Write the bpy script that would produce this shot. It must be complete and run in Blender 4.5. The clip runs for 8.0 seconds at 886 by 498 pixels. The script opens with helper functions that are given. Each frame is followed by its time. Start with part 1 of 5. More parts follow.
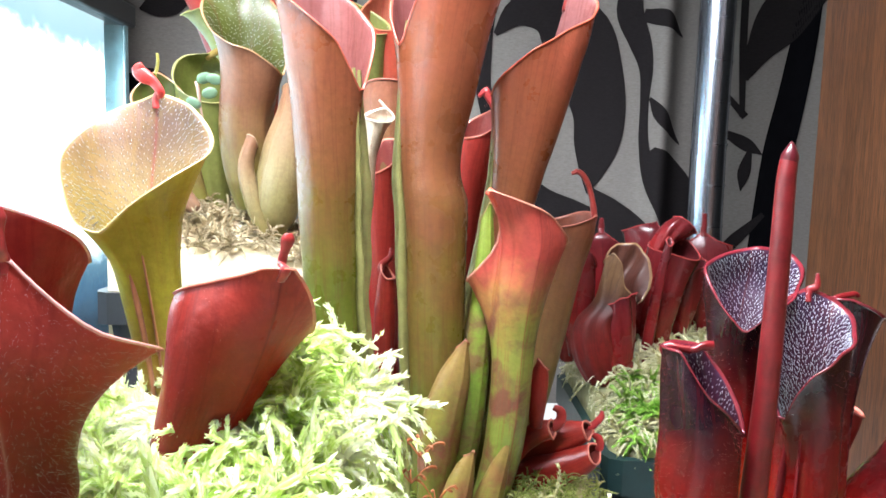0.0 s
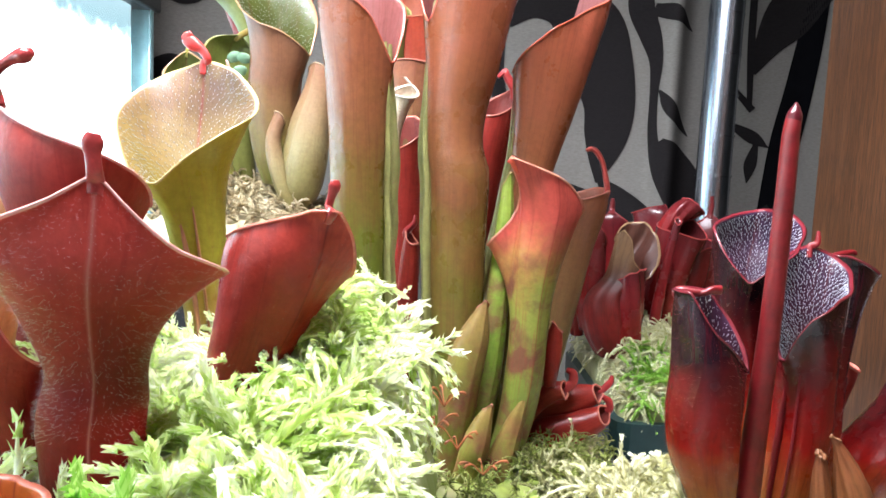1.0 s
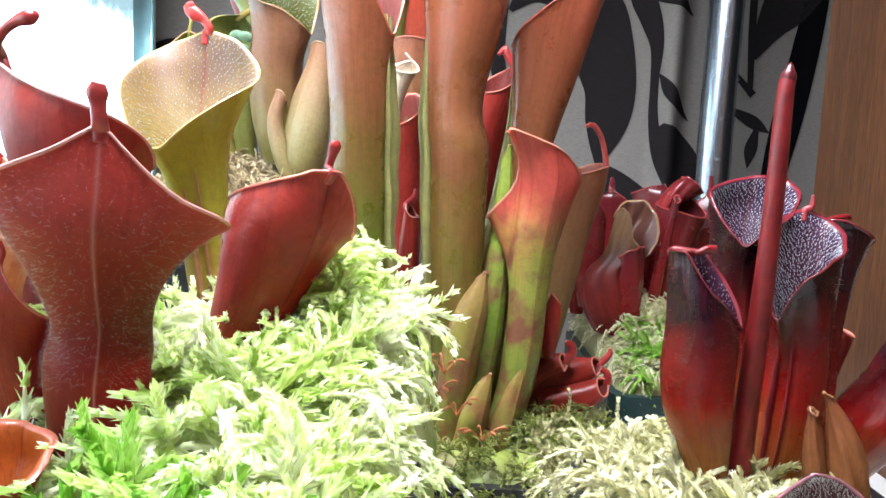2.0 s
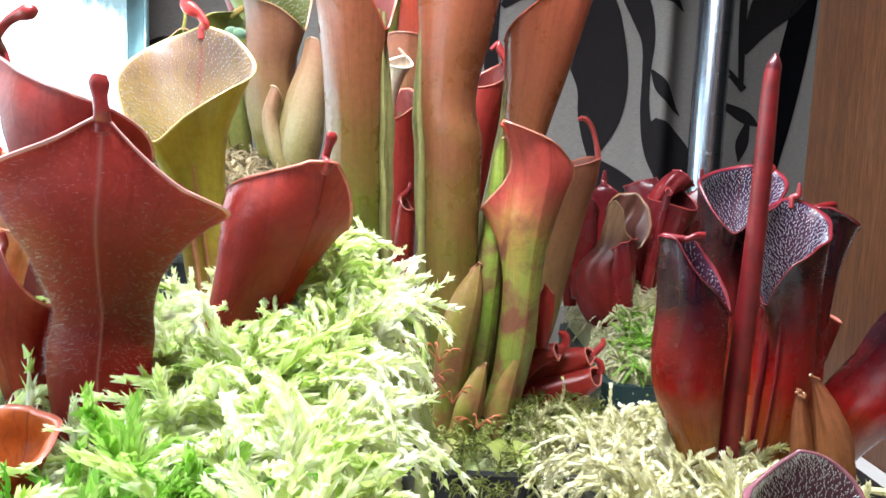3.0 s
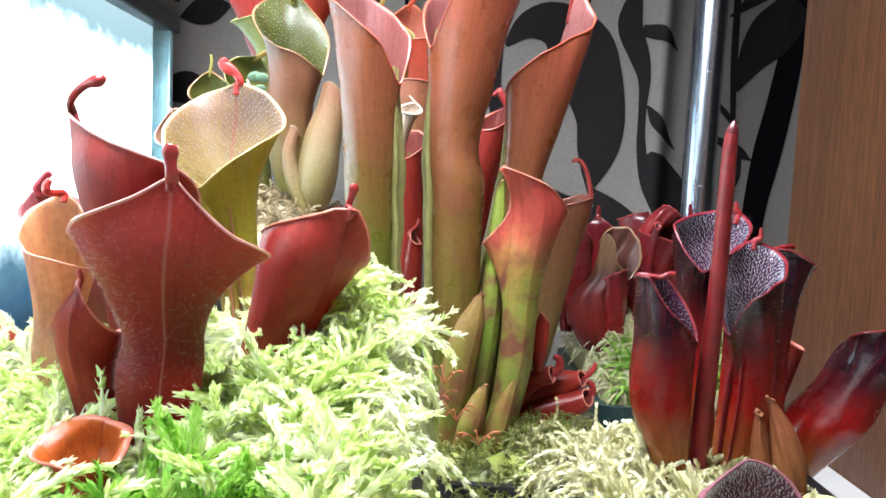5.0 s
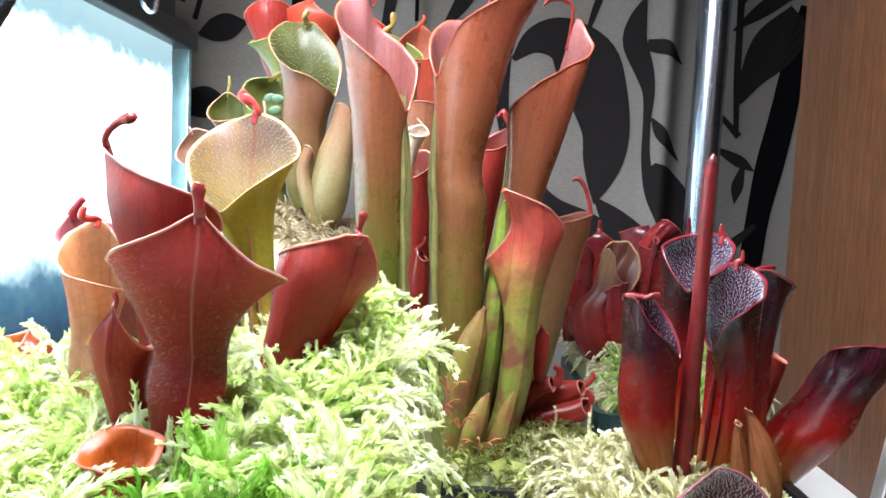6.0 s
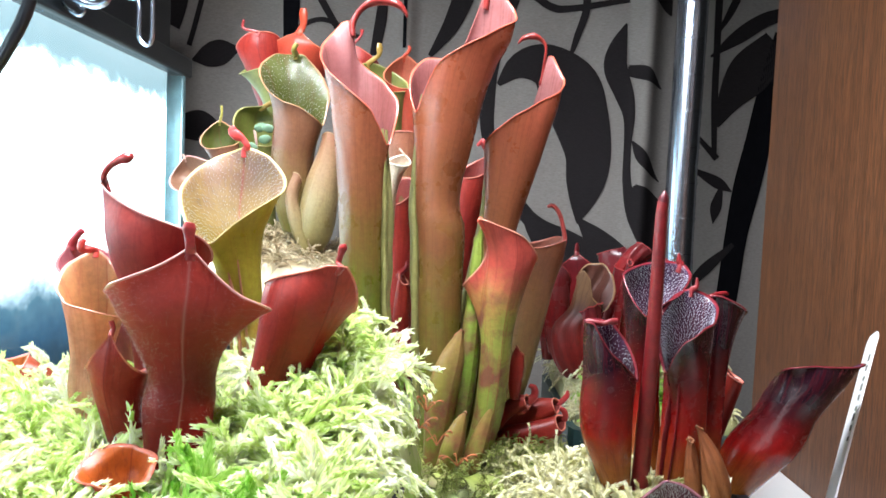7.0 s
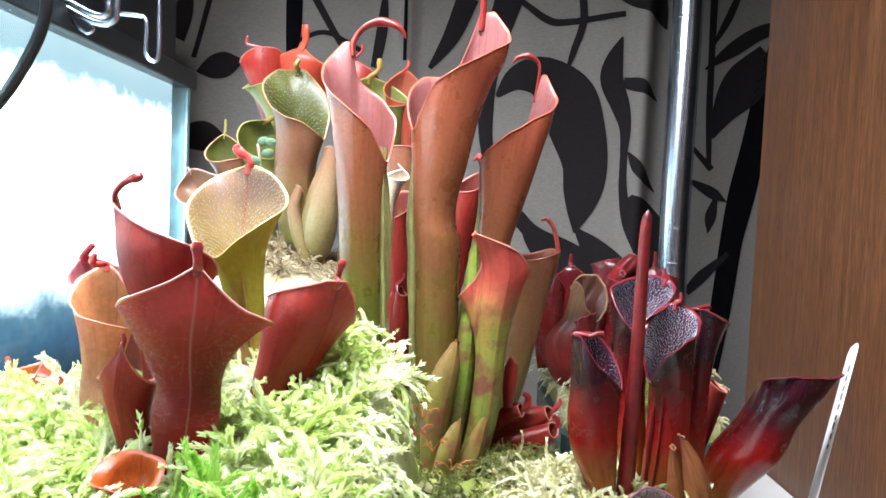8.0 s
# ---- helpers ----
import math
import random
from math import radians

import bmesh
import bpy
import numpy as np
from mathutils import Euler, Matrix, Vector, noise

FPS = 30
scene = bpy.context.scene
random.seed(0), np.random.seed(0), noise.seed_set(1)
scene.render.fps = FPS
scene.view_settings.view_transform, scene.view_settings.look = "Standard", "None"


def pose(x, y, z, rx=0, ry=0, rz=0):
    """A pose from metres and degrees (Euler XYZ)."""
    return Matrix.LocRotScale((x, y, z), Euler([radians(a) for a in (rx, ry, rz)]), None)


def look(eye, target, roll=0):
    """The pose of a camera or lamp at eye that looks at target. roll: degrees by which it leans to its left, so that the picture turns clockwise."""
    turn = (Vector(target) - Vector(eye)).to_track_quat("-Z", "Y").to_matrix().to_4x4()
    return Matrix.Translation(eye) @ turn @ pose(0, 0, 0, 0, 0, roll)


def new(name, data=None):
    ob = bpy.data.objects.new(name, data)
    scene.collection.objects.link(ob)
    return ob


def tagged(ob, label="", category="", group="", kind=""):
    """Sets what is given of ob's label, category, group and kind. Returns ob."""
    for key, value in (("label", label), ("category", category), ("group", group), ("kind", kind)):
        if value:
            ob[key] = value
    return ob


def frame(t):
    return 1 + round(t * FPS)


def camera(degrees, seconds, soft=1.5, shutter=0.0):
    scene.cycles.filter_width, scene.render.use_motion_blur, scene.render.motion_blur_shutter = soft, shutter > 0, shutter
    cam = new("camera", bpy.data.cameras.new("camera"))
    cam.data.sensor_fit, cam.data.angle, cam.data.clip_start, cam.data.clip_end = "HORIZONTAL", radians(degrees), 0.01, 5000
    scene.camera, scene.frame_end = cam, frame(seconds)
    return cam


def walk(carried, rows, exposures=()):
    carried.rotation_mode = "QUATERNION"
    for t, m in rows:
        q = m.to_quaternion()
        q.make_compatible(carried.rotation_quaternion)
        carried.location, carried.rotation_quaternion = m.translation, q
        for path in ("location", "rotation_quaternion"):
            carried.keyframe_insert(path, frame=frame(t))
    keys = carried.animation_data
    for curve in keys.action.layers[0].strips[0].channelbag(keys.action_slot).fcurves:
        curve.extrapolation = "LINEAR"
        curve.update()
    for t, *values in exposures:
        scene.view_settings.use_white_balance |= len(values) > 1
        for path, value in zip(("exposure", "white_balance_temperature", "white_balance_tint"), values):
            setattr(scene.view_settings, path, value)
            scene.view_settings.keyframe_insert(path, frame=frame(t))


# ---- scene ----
cam = camera(63.51, 8.0, soft=1.6)
PATH = [
    (0.0, (0.00109, -0.00351, 0.19035), (-0.00076, 0.99164, 0.09203), 1.579),
    (0.5, (-0.00502, -0.01304, 0.18224), (-0.00991, 0.98198, 0.08270), 1.976),
    (1.0, (-0.00587, -0.02102, 0.17824), (-0.01245, 0.97408, 0.07958), 2.548),
    (1.5, (-0.00570, -0.02425, 0.17410), (-0.01657, 0.97082, 0.07553), 2.807),
    (2.0, (-0.00460, -0.02480, 0.16965), (-0.01360, 0.96941, 0.06260), 2.555),
    (3.5, (-0.00473, -0.03618, 0.16732), (-0.00411, 0.95786, 0.05830), 2.139),
    (4.0, (-0.00545, -0.04660, 0.17262), (-0.00850, 0.94865, 0.07524), 2.113),
    (4.5, (-0.00550, -0.05228, 0.17384), (-0.00554, 0.94426, 0.09077), 2.518),
    (6.0, (-0.00189, -0.07776, 0.18374), (-0.02773, 0.91891, 0.10644), 2.477),
    (6.5, (0.00210, -0.08699, 0.18907), (-0.02098, 0.91050, 0.12205), 2.474),
    (7.0, (0.00598, -0.09655, 0.19136), (-0.01339, 0.90158, 0.13327), 2.395),
    (7.5, (0.00939, -0.10419, 0.19401), (-0.01083, 0.89408, 0.13885), 2.341),
    (8.0, (0.00888, -0.10931, 0.19652), (-0.01325, 0.88910, 0.14473), 2.505),
]
walk(cam, [(t, look(eye, target, roll)) for t, eye, target, roll in PATH], ((0.0, 0.14), (0.6, 0.06), (1.5, -0.04), (3.0, -0.1), (8.0, -0.1)))

# ---- light ----
world = bpy.data.worlds.new("world")
scene.world = world
world.use_nodes = True
world.node_tree.nodes["Background"].inputs[0].default_value = (0.95, 0.97, 1.0, 1)
world.node_tree.nodes["Background"].inputs[1].default_value = 0.035


def area_lamp(name, eye, target, sx, sy, watts, colour):
    data = bpy.data.lights.new(name, "AREA")
    data.shape, data.size, data.size_y, data.energy, data.color = "RECTANGLE", sx, sy, watts, colour
    ob = new(name, data)
    ob.matrix_world = look(eye, target)
    return ob


# the strip lamp over the shelf, and an added fill lamp behind the camera to brighten the plants' fronts
strip = area_lamp("shelf_lamp", (-0.10, 0.13, 0.56), (-0.03, 0.25, 0.12), 0.40, 0.09, 6.3, (0.86, 0.91, 1.0))
strip.data.spread = radians(125)
area_lamp("room_fill", (-0.50, -0.42, 0.50), (0.0, 0.16, 0.14), 0.45, 0.45, 2.5, (0.92, 0.94, 1.0))


# ---- materials ----
def make_mat(name):
    m = bpy.data.materials.new(name)
    m.use_nodes = True
    nt = m.node_tree
    return m, nt, nt.nodes, nt.links, nt.nodes["Principled BSDF"]


def nd(nodes, kind, **vals):
    n = nodes.new(kind)
    for k, v in vals.items():
        n.inputs[k].default_value = v
    return n


def ramp(nodes, stops):
    r = nodes.new("ShaderNodeValToRGB")
    while len(r.color_ramp.elements) < len(stops):
        r.color_ramp.elements.new(0.5)
    for e, (p, col) in zip(r.color_ramp.elements, stops):
        e.position, e.color = p, (*col, 1)
    return r


def mix(nodes, links, fac, a, b, blend="MIX"):
    n = nodes.new("ShaderNodeMix")
    n.data_type, n.blend_type = "RGBA", blend
    for sock, v in ((n.inputs[0], fac), (n.inputs[6], a), (n.inputs[7], b)):
        if isinstance(v, bpy.types.NodeSocket):
            links.new(v, sock)
        elif isinstance(v, tuple):
            sock.default_value = (*v, 1)
        else:
            sock.default_value = v
    return n.outputs[2]


def bump(nodes, links, bsdf, height, strength, dist):
    b = nd(nodes, "ShaderNodeBump", Strength=strength, Distance=dist)
    links.new(height, b.inputs["Height"])
    links.new(b.outputs[0], bsdf.inputs["Normal"])


def leaf_mat(name, low, mid, high, vein, rough=0.36, through_light=0.22, blotch=None, fine=900.0, bump_d=0.0003, midrib=0.0, coat=0.15, turn=0.45, spec=0.4, full=0.95, start=0.05, rib=None):
    """Skin of a pitcher: colour from base to rim, blotches, long veins, fine skin relief."""
    m, nt, nodes, links, b = make_mat(name)
    uv = nodes.new("ShaderNodeUVMap")
    sep = nodes.new("ShaderNodeSeparateXYZ")
    links.new(uv.outputs[0], sep.inputs[0])
    tc = nodes.new("ShaderNodeTexCoord")
    n1 = nd(nodes, "ShaderNodeTexNoise", Scale=55.0, Detail=4.0, Roughness=0.6)
    n2 = nd(nodes, "ShaderNodeTexNoise", Scale=420.0, Detail=3.0, Roughness=0.65)
    for n in (n1, n2):
        links.new(tc.outputs["Object"], n.inputs["Vector"])
    # ragged change of colour along the tube
    add = nodes.new("ShaderNodeMath")
    add.operation = "MULTIPLY_ADD"
    links.new(n1.outputs[0], add.inputs[0])
    add.inputs[1].default_value = 0.34
    links.new(sep.outputs[1], add.inputs[2])
    sub = nodes.new("ShaderNodeMath")
    sub.operation = "SUBTRACT"
    links.new(add.outputs[0], sub.inputs[0])
    sub.inputs[1].default_value = 0.17
    r = ramp(nodes, ((start, low), (turn, mid), (full, high)))
    links.new(sub.outputs[0], r.inputs[0])
    col = r.outputs[0]
    if blotch:
        n3 = nd(nodes, "ShaderNodeTexNoise", Scale=70.0, Detail=5.0, Roughness=0.62, Distortion=0.5)
        links.new(tc.outputs["Object"], n3.inputs["Vector"])
        rb = ramp(nodes, ((0.46, (0, 0, 0)), (0.62, (0.85, 0.85, 0.85))))
        links.new(n3.outputs[0], rb.inputs[0])
        # the blotches thin out towards the mouth
        rh = ramp(nodes, ((0.62, (1, 1, 1)), (0.84, (0.12, 0.12, 0.12))))
        links.new(sep.outputs[1], rh.inputs[0])
        col = mix(nodes, links, mix(nodes, links, 1.0, rb.outputs[0], rh.outputs[0], "MULTIPLY"), col, blotch)
    # long veins
    comb = nodes.new("ShaderNodeCombineXYZ")
    su = nodes.new("ShaderNodeMath")
    su.operation = "MULTIPLY"
    links.new(sep.outputs[0], su.inputs[0])
    su.inputs[1].default_value = 13.0
    sv = nodes.new("ShaderNodeMath")
    sv.operation = "MULTIPLY"
    links.new(sep.outputs[1], sv.inputs[0])
    sv.inputs[1].default_value = 1.3
    links.new(su.outputs[0], comb.inputs[0])
    links.new(sv.outputs[0], comb.inputs[1])
    vn = nd(nodes, "ShaderNodeTexNoise", Scale=1.6, Detail=3.0, Roughness=0.5, Distortion=0.5)
    links.new(comb.outputs[0], vn.inputs["Vector"])
    rv = ramp(nodes, ((0.45, (0, 0, 0)), (0.50, (0.32, 0.32, 0.32)), (0.55, (0, 0, 0))))
    links.new(vn.outputs[0], rv.inputs[0])
    col = mix(nodes, links, rv.outputs[0], col, vein)
    rf = ramp(nodes, ((0.3, (0.86, 0.86, 0.86)), (0.7, (1.08, 1.08, 1.08))))
    links.new(n2.outputs[0], rf.inputs[0])
    col = mix(nodes, links, 1.0, col, rf.outputs[0], "MULTIPLY")
    if midrib:
        d = nodes.new("ShaderNodeMath")
        d.operation = "SUBTRACT"
        links.new(sep.outputs[0], d.inputs[0])
        d.inputs[1].default_value = 0.5
        a = nodes.new("ShaderNodeMath")
        a.operation = "ABSOLUTE"
        links.new(d.outputs[0], a.inputs[0])
        rr = ramp(nodes, ((0.001, (0.7, 0.7, 0.7)), (0.005, (0, 0, 0))))
        links.new(a.outputs[0], rr.inputs[0])
        col = mix(nodes, links, rr.outputs[0], col, rib or vein)
    links.new(col, b.inputs["Base Color"])
    rr2 = ramp(nodes, ((0.3, (rough - 0.1,) * 3), (0.7, (rough + 0.12,) * 3)))
    links.new(n1.outputs[0], rr2.inputs[0])
    links.new(rr2.outputs[0], b.inputs["Roughness"])
    b.inputs["Coat Weight"].default_value = coat
    b.inputs["Coat Roughness"].default_value = 0.25
    b.inputs["Specular IOR Level"].default_value = spec
    n4 = nd(nodes, "ShaderNodeTexNoise", Scale=fine, Detail=3.0)
    links.new(tc.outputs["Object"], n4.inputs["Vector"])
    b1 = nd(nodes, "ShaderNodeBump", Strength=0.5, Distance=bump_d)
    links.new(n4.outputs[0], b1.inputs["Height"])
    n5 = nd(nodes, "ShaderNodeTexNoise", Scale=130.0, Detail=2.0)
    links.new(tc.outputs["Object"], n5.inputs["Vector"])
    b2 = nd(nodes, "ShaderNodeBump", Strength=0.35, Distance=0.0016)
    links.new(n5.outputs[0], b2.inputs["Height"])
    links.new(b1.outputs[0], b2.inputs["Normal"])
    links.new(b2.outputs[0], b.inputs["Normal"])
    tr = nodes.new("ShaderNodeBsdfTranslucent")
    links.new(col, tr.inputs[0])
    ms = nd(nodes, "ShaderNodeMixShader", Fac=through_light)
    links.new(b.outputs[0], ms.inputs[1])
    links.new(tr.outputs[0], ms.inputs[2])
    links.new(ms.outputs[0], nodes["Material Output"].inputs[0])
    return m


def plain_mat(name, col, rough=0.5, metal=0.0, var=0.25, scale=60.0, bump_d=0.0, stretch=(1, 1, 1), through_light=0.0, island=0.0, coat=0.0, spec=0.5):
    m, nt, nodes, links, b = make_mat(name)
    tc = nodes.new("ShaderNodeTexCoord")
    mp = nodes.new("ShaderNodeMapping")
    mp.inputs["Scale"].default_value = stretch
    links.new(tc.outputs["Object"], mp.inputs[0])
    n = nd(nodes, "ShaderNodeTexNoise", Scale=scale, Detail=6.0, Roughness=0.65)
    links.new(mp.outputs[0], n.inputs["Vector"])
    r = ramp(nodes, ((0.3, tuple(c * (1 - var) for c in col)), (0.7, tuple(min(1, c * (1 + var)) for c in col))))
    links.new(n.outputs[0], r.inputs[0])
    out = r.outputs[0]
    if island:
        g = nodes.new("ShaderNodeNewGeometry")
        ri = ramp(nodes, ((0.0, (1 - island,) * 3), (1.0, (1 + island * 0.3, 1 + island * 0.3, 1 - island * 0.2))))
        links.new(g.outputs["Random Per Island"], ri.inputs[0])
        out = mix(nodes, links, 1.0, out, ri.outputs[0], "MULTIPLY")
    links.new(out, b.inputs["Base Color"])
    b.inputs["Roughness"].default_value = rough
    b.inputs["Metallic"].default_value = metal
    b.inputs["Specular IOR Level"].default_value = spec
    b.inputs["Coat Weight"].default_value = coat
    if bump_d:
        bump(nodes, links, b, n.outputs[0], 0.6, bump_d)
    if through_light:
        tr = nodes.new("ShaderNodeBsdfTranslucent")
        links.new(out, tr.inputs[0])
        ms = nd(nodes, "ShaderNodeMixShader", Fac=through_light)
        links.new(b.outputs[0], ms.inputs[1])
        links.new(tr.outputs[0], ms.inputs[2])
        links.new(ms.outputs[0], nodes["Material Output"].inputs[0])
    return m


def look_of(name, low, mid, high, vein, inner_low, inner_high, rim, spoon, blotch=None, rough=0.36, trans=0.2, midrib=1.0, coat=0.15, turn=0.45, spec=0.4, full=0.95, start=0.05, wing=None, rib=None, label=""):
    return {
        "label": label,
        "skin": leaf_mat(name + "_skin", low, mid, high, vein, rough, trans, blotch, midrib=midrib, coat=coat, turn=turn, spec=spec, full=full, start=start, rib=rib),
        "inner": leaf_mat(name + "_inner", inner_low, inner_low, inner_high, vein, 0.4, trans, None, fine=1500.0, midrib=midrib, rib=rib),
        "rim": plain_mat(name + "_rim", rim, 0.24, var=0.2, scale=300, coat=0.3, through_light=0.15),
        "wing": plain_mat(name + "_wing", wing or tuple(min(0.8, 1.3 * c + 0.04) for c in low), 0.4, var=0.25, scale=150, through_light=0.3),
        "spoon": plain_mat(name + "_spoon", spoon, 0.32, var=0.3, scale=350, coat=0.05),
    }


MAROON = look_of("maroon", (0.17, 0.007, 0.006), (0.33, 0.020, 0.017), (0.56, 0.070, 0.055), (0.24, 0.014, 0.014), (0.10, 0.008, 0.012), (0.26, 0.06, 0.08), (0.68, 0.32, 0.30), (0.30, 0.030, 0.030), rough=0.42, coat=0.0, spec=0.4, trans=0.42, turn=0.62, full=1.0, rib=(0.50, 0.20, 0.18), label="maroon funnel-shaped tube with flared mouth")
RED = look_of("red", (0.24, 0.016, 0.010), (0.36, 0.026, 0.020), (0.45, 0.045, 0.032), (0.18, 0.013, 0.013), (0.18, 0.03, 0.025), (0.27, 0.05, 0.04), (0.64, 0.19, 0.14), (0.32, 0.026, 0.026), trans=0.38, rib=(0.16, 0.010, 0.012), label="red tube with a pale rim")
PEACH = look_of("peach", (0.70, 0.42, 0.28), (0.72, 0.40, 0.28), (0.70, 0.32, 0.22), (0.60, 0.20, 0.12), (0.68, 0.42, 0.17), (0.72, 0.38, 0.18), (0.68, 0.32, 0.22), (0.55, 0.05, 0.04), trans=0.55, rib=(0.50, 0.10, 0.06), label="pale peach translucent tube")
PALE = look_of("pale", (0.42, 0.30, 0.18), (0.5, 0.38, 0.26), (0.6, 0.48, 0.36), (0.4, 0.2, 0.12), (0.45, 0.3, 0.18), (0.55, 0.42, 0.3), (0.75, 0.66, 0.52), (0.6, 0.45, 0.35), label="small pale cream tube")
PINK = look_of("pink", (0.25, 0.05, 0.05), (0.32, 0.07, 0.08), (0.40, 0.10, 0.12), (0.30, 0.03, 0.04), (0.3, 0.08, 0.08), (0.40, 0.12, 0.14), (0.5, 0.15, 0.15), (0.5, 0.06, 0.08))
OLIVE = look_of("olive", (0.34, 0.13, 0.06), (0.42, 0.37, 0.04), (0.54, 0.47, 0.07), (0.40, 0.26, 0.04), (0.33, 0.26, 0.02), (0.30, 0.17, 0.12), (0.66, 0.54, 0.24), (0.62, 0.05, 0.045), trans=0.3, rib=(0.34, 0.03, 0.04), label="yellow-olive tube with white hairs inside")
ORANGE = look_of("orange", (0.30, 0.05, 0.02), (0.40, 0.07, 0.03), (0.46, 0.10, 0.05), (0.25, 0.03, 0.02), (0.55, 0.12, 0.02), (0.62, 0.14, 0.03), (0.50, 0.14, 0.09), (0.5, 0.08, 0.06), trans=0.35)
TALL = look_of("tall", (0.13, 0.150, 0.018), (0.24, 0.092, 0.034), (0.37, 0.078, 0.042), (0.15, 0.036, 0.020), (0.22, 0.06, 0.045), (0.34, 0.12, 0.115), (0.62, 0.13, 0.08), (0.22, 0.020, 0.016), trans=0.24, rough=0.30, spec=0.5, start=0.23, turn=0.52, wing=(0.30, 0.28, 0.10), label="long slender tube, olive below and orange-pink above")
SPOON = look_of("spoon", (0.14, 0.22, 0.035), (0.26, 0.27, 0.05), (0.56, 0.085, 0.065), (0.26, 0.03, 0.03), (0.3, 0.1, 0.05), (0.45, 0.1, 0.06), (0.66, 0.26, 0.18), (0.62, 0.09, 0.05), blotch=(0.17, 0.040, 0.040), turn=0.60, full=0.82, wing=(0.22, 0.30, 0.06), label="green tube with red blotches and a coral-red top")
YOUNG = look_of("young", (0.17, 0.20, 0.035), (0.20, 0.19, 0.035), (0.24, 0.15, 0.045), (0.20, 0.08, 0.03), (0.2, 0.1, 0.04), (0.25, 0.08, 0.04), (0.4, 0.16, 0.1), (0.35, 0.05, 0.04), blotch=(0.22, 0.055, 0.04), label="closed young tube, olive flushed red")
SPROUT = look_of("sprout", (0.18, 0.20, 0.04), (0.22, 0.33, 0.04), (0.28, 0.36, 0.06), (0.16, 0.20, 0.03), (0.2, 0.2, 0.04), (0.25, 0.2, 0.04), (0.4, 0.3, 0.12), (0.35, 0.05, 0.04), blotch=(0.20, 0.07, 0.05), label="green young tube with reddish flecks")
BROWN = look_of("brown", (0.16, 0.13, 0.03), (0.20, 0.11, 0.04), (0.26, 0.09, 0.045), (0.18, 0.05, 0.03), (0.2, 0.08, 0.04), (0.28, 0.08, 0.05), (0.42, 0.14, 0.1), (0.35, 0.05, 0.04))
PURPLE = look_of("purple", (0.34, 0.13, 0.025), (0.30, 0.008, 0.006), (0.020, 0.004, 0.009), (0.09, 0.004, 0.005), (0.07, 0.005, 0.010), (0.045, 0.018, 0.050), (0.16, 0.016, 0.024), (0.17, 0.007, 0.010), rough=0.22, trans=0.22, coat=0.3, turn=0.38, full=0.74, wing=(0.22, 0.014, 0.02), label="dark purple tube, red towards its base")
PLUM = look_of("plum", (0.30, 0.02, 0.02), (0.20, 0.02, 0.03), (0.12, 0.025, 0.04), (0.10, 0.01, 0.02), (0.09, 0.020, 0.035), (0.14, 0.045, 0.075), (0.30, 0.12, 0.15), (0.2, 0.02, 0.03), rough=0.35, trans=0.2, label="plum-coloured hood with pale bristles inside")
BRACT = look_of("bract", (0.20, 0.07, 0.024), (0.26, 0.09, 0.03), (0.22, 0.06, 0.022), (0.10, 0.03, 0.012), (0.08, 0.02, 0.01), (0.16, 0.05, 0.02), (0.24, 0.09, 0.04), (0.1, 0.05, 0.03), rough=0.55, coat=0.0)
CRIMSON = look_of("crimson", (0.20, 0.012, 0.010), (0.24, 0.014, 0.016), (0.095, 0.012, 0.016), (0.07, 0.006, 0.007), (0.12, 0.012, 0.012), (0.10, 0.015, 0.018), (0.30, 0.04, 0.04), (0.10, 0.008, 0.010), rough=0.24, coat=0.35, label="dark crimson glossy tube")
DEAD = look_of("dead", (0.22, 0.014, 0.012), (0.05, 0.012, 0.008), (0.17, 0.085, 0.038), (0.03, 0.008, 0.006), (0.05, 0.010, 0.008), (0.10, 0.035, 0.022), (0.26, 0.15, 0.08), (0.24, 0.14, 0.07), rough=0.5, coat=0.0, turn=0.55, full=0.80, start=0.32, label="withered tube, red below and brown at its curled top")
OLIVEBROWN = look_of("olivebrown", (0.18, 0.16, 0.035), (0.20, 0.085, 0.042), (0.24, 0.095, 0.055), (0.14, 0.05, 0.03), (0.07, 0.08, 0.012), (0.085, 0.10, 0.018), (0.50, 0.26, 0.14), (0.3, 0.26, 0.06))
GREENOLIVE = look_of("greenolive", (0.20, 0.20, 0.05), (0.22, 0.24, 0.06), (0.26, 0.27, 0.08), (0.20, 0.16, 0.05), (0.14, 0.17, 0.03), (0.20, 0.22, 0.05), (0.38, 0.36, 0.14), (0.34, 0.22, 0.05), trans=0.3)
TAN = look_of("tan", (0.22, 0.18, 0.06), (0.30, 0.23, 0.11), (0.30, 0.14, 0.08), (0.22, 0.14, 0.06), (0.2, 0.15, 0.06), (0.25, 0.15, 0.08), (0.4, 0.25, 0.15), (0.3, 0.2, 0.05))
PINKBROWN = look_of("pinkbrown", (0.25, 0.14, 0.08), (0.32, 0.15, 0.10), (0.36, 0.14, 0.13), (0.22, 0.08, 0.06), (0.25, 0.14, 0.07), (0.26, 0.13, 0.08), (0.50, 0.25, 0.22), (0.5, 0.3, 0.25))
SCARLET = look_of("scarlet", (0.35, 0.10, 0.05), (0.45, 0.09, 0.05), (0.58, 0.07, 0.035), (0.40, 0.04, 0.03), (0.45, 0.15, 0.07), (0.50, 0.14, 0.08), (0.60, 0.18, 0.1), (0.42, 0.05, 0.02), trans=0.3)
HAIR = plain_mat("plant_hair", (0.86, 0.86, 0.94), 0.28, var=0.05)
WHITE_FUZZ = plain_mat("white_fuzz", (0.85, 0.72, 0.77), 0.45, var=0.1, through_light=0.5)
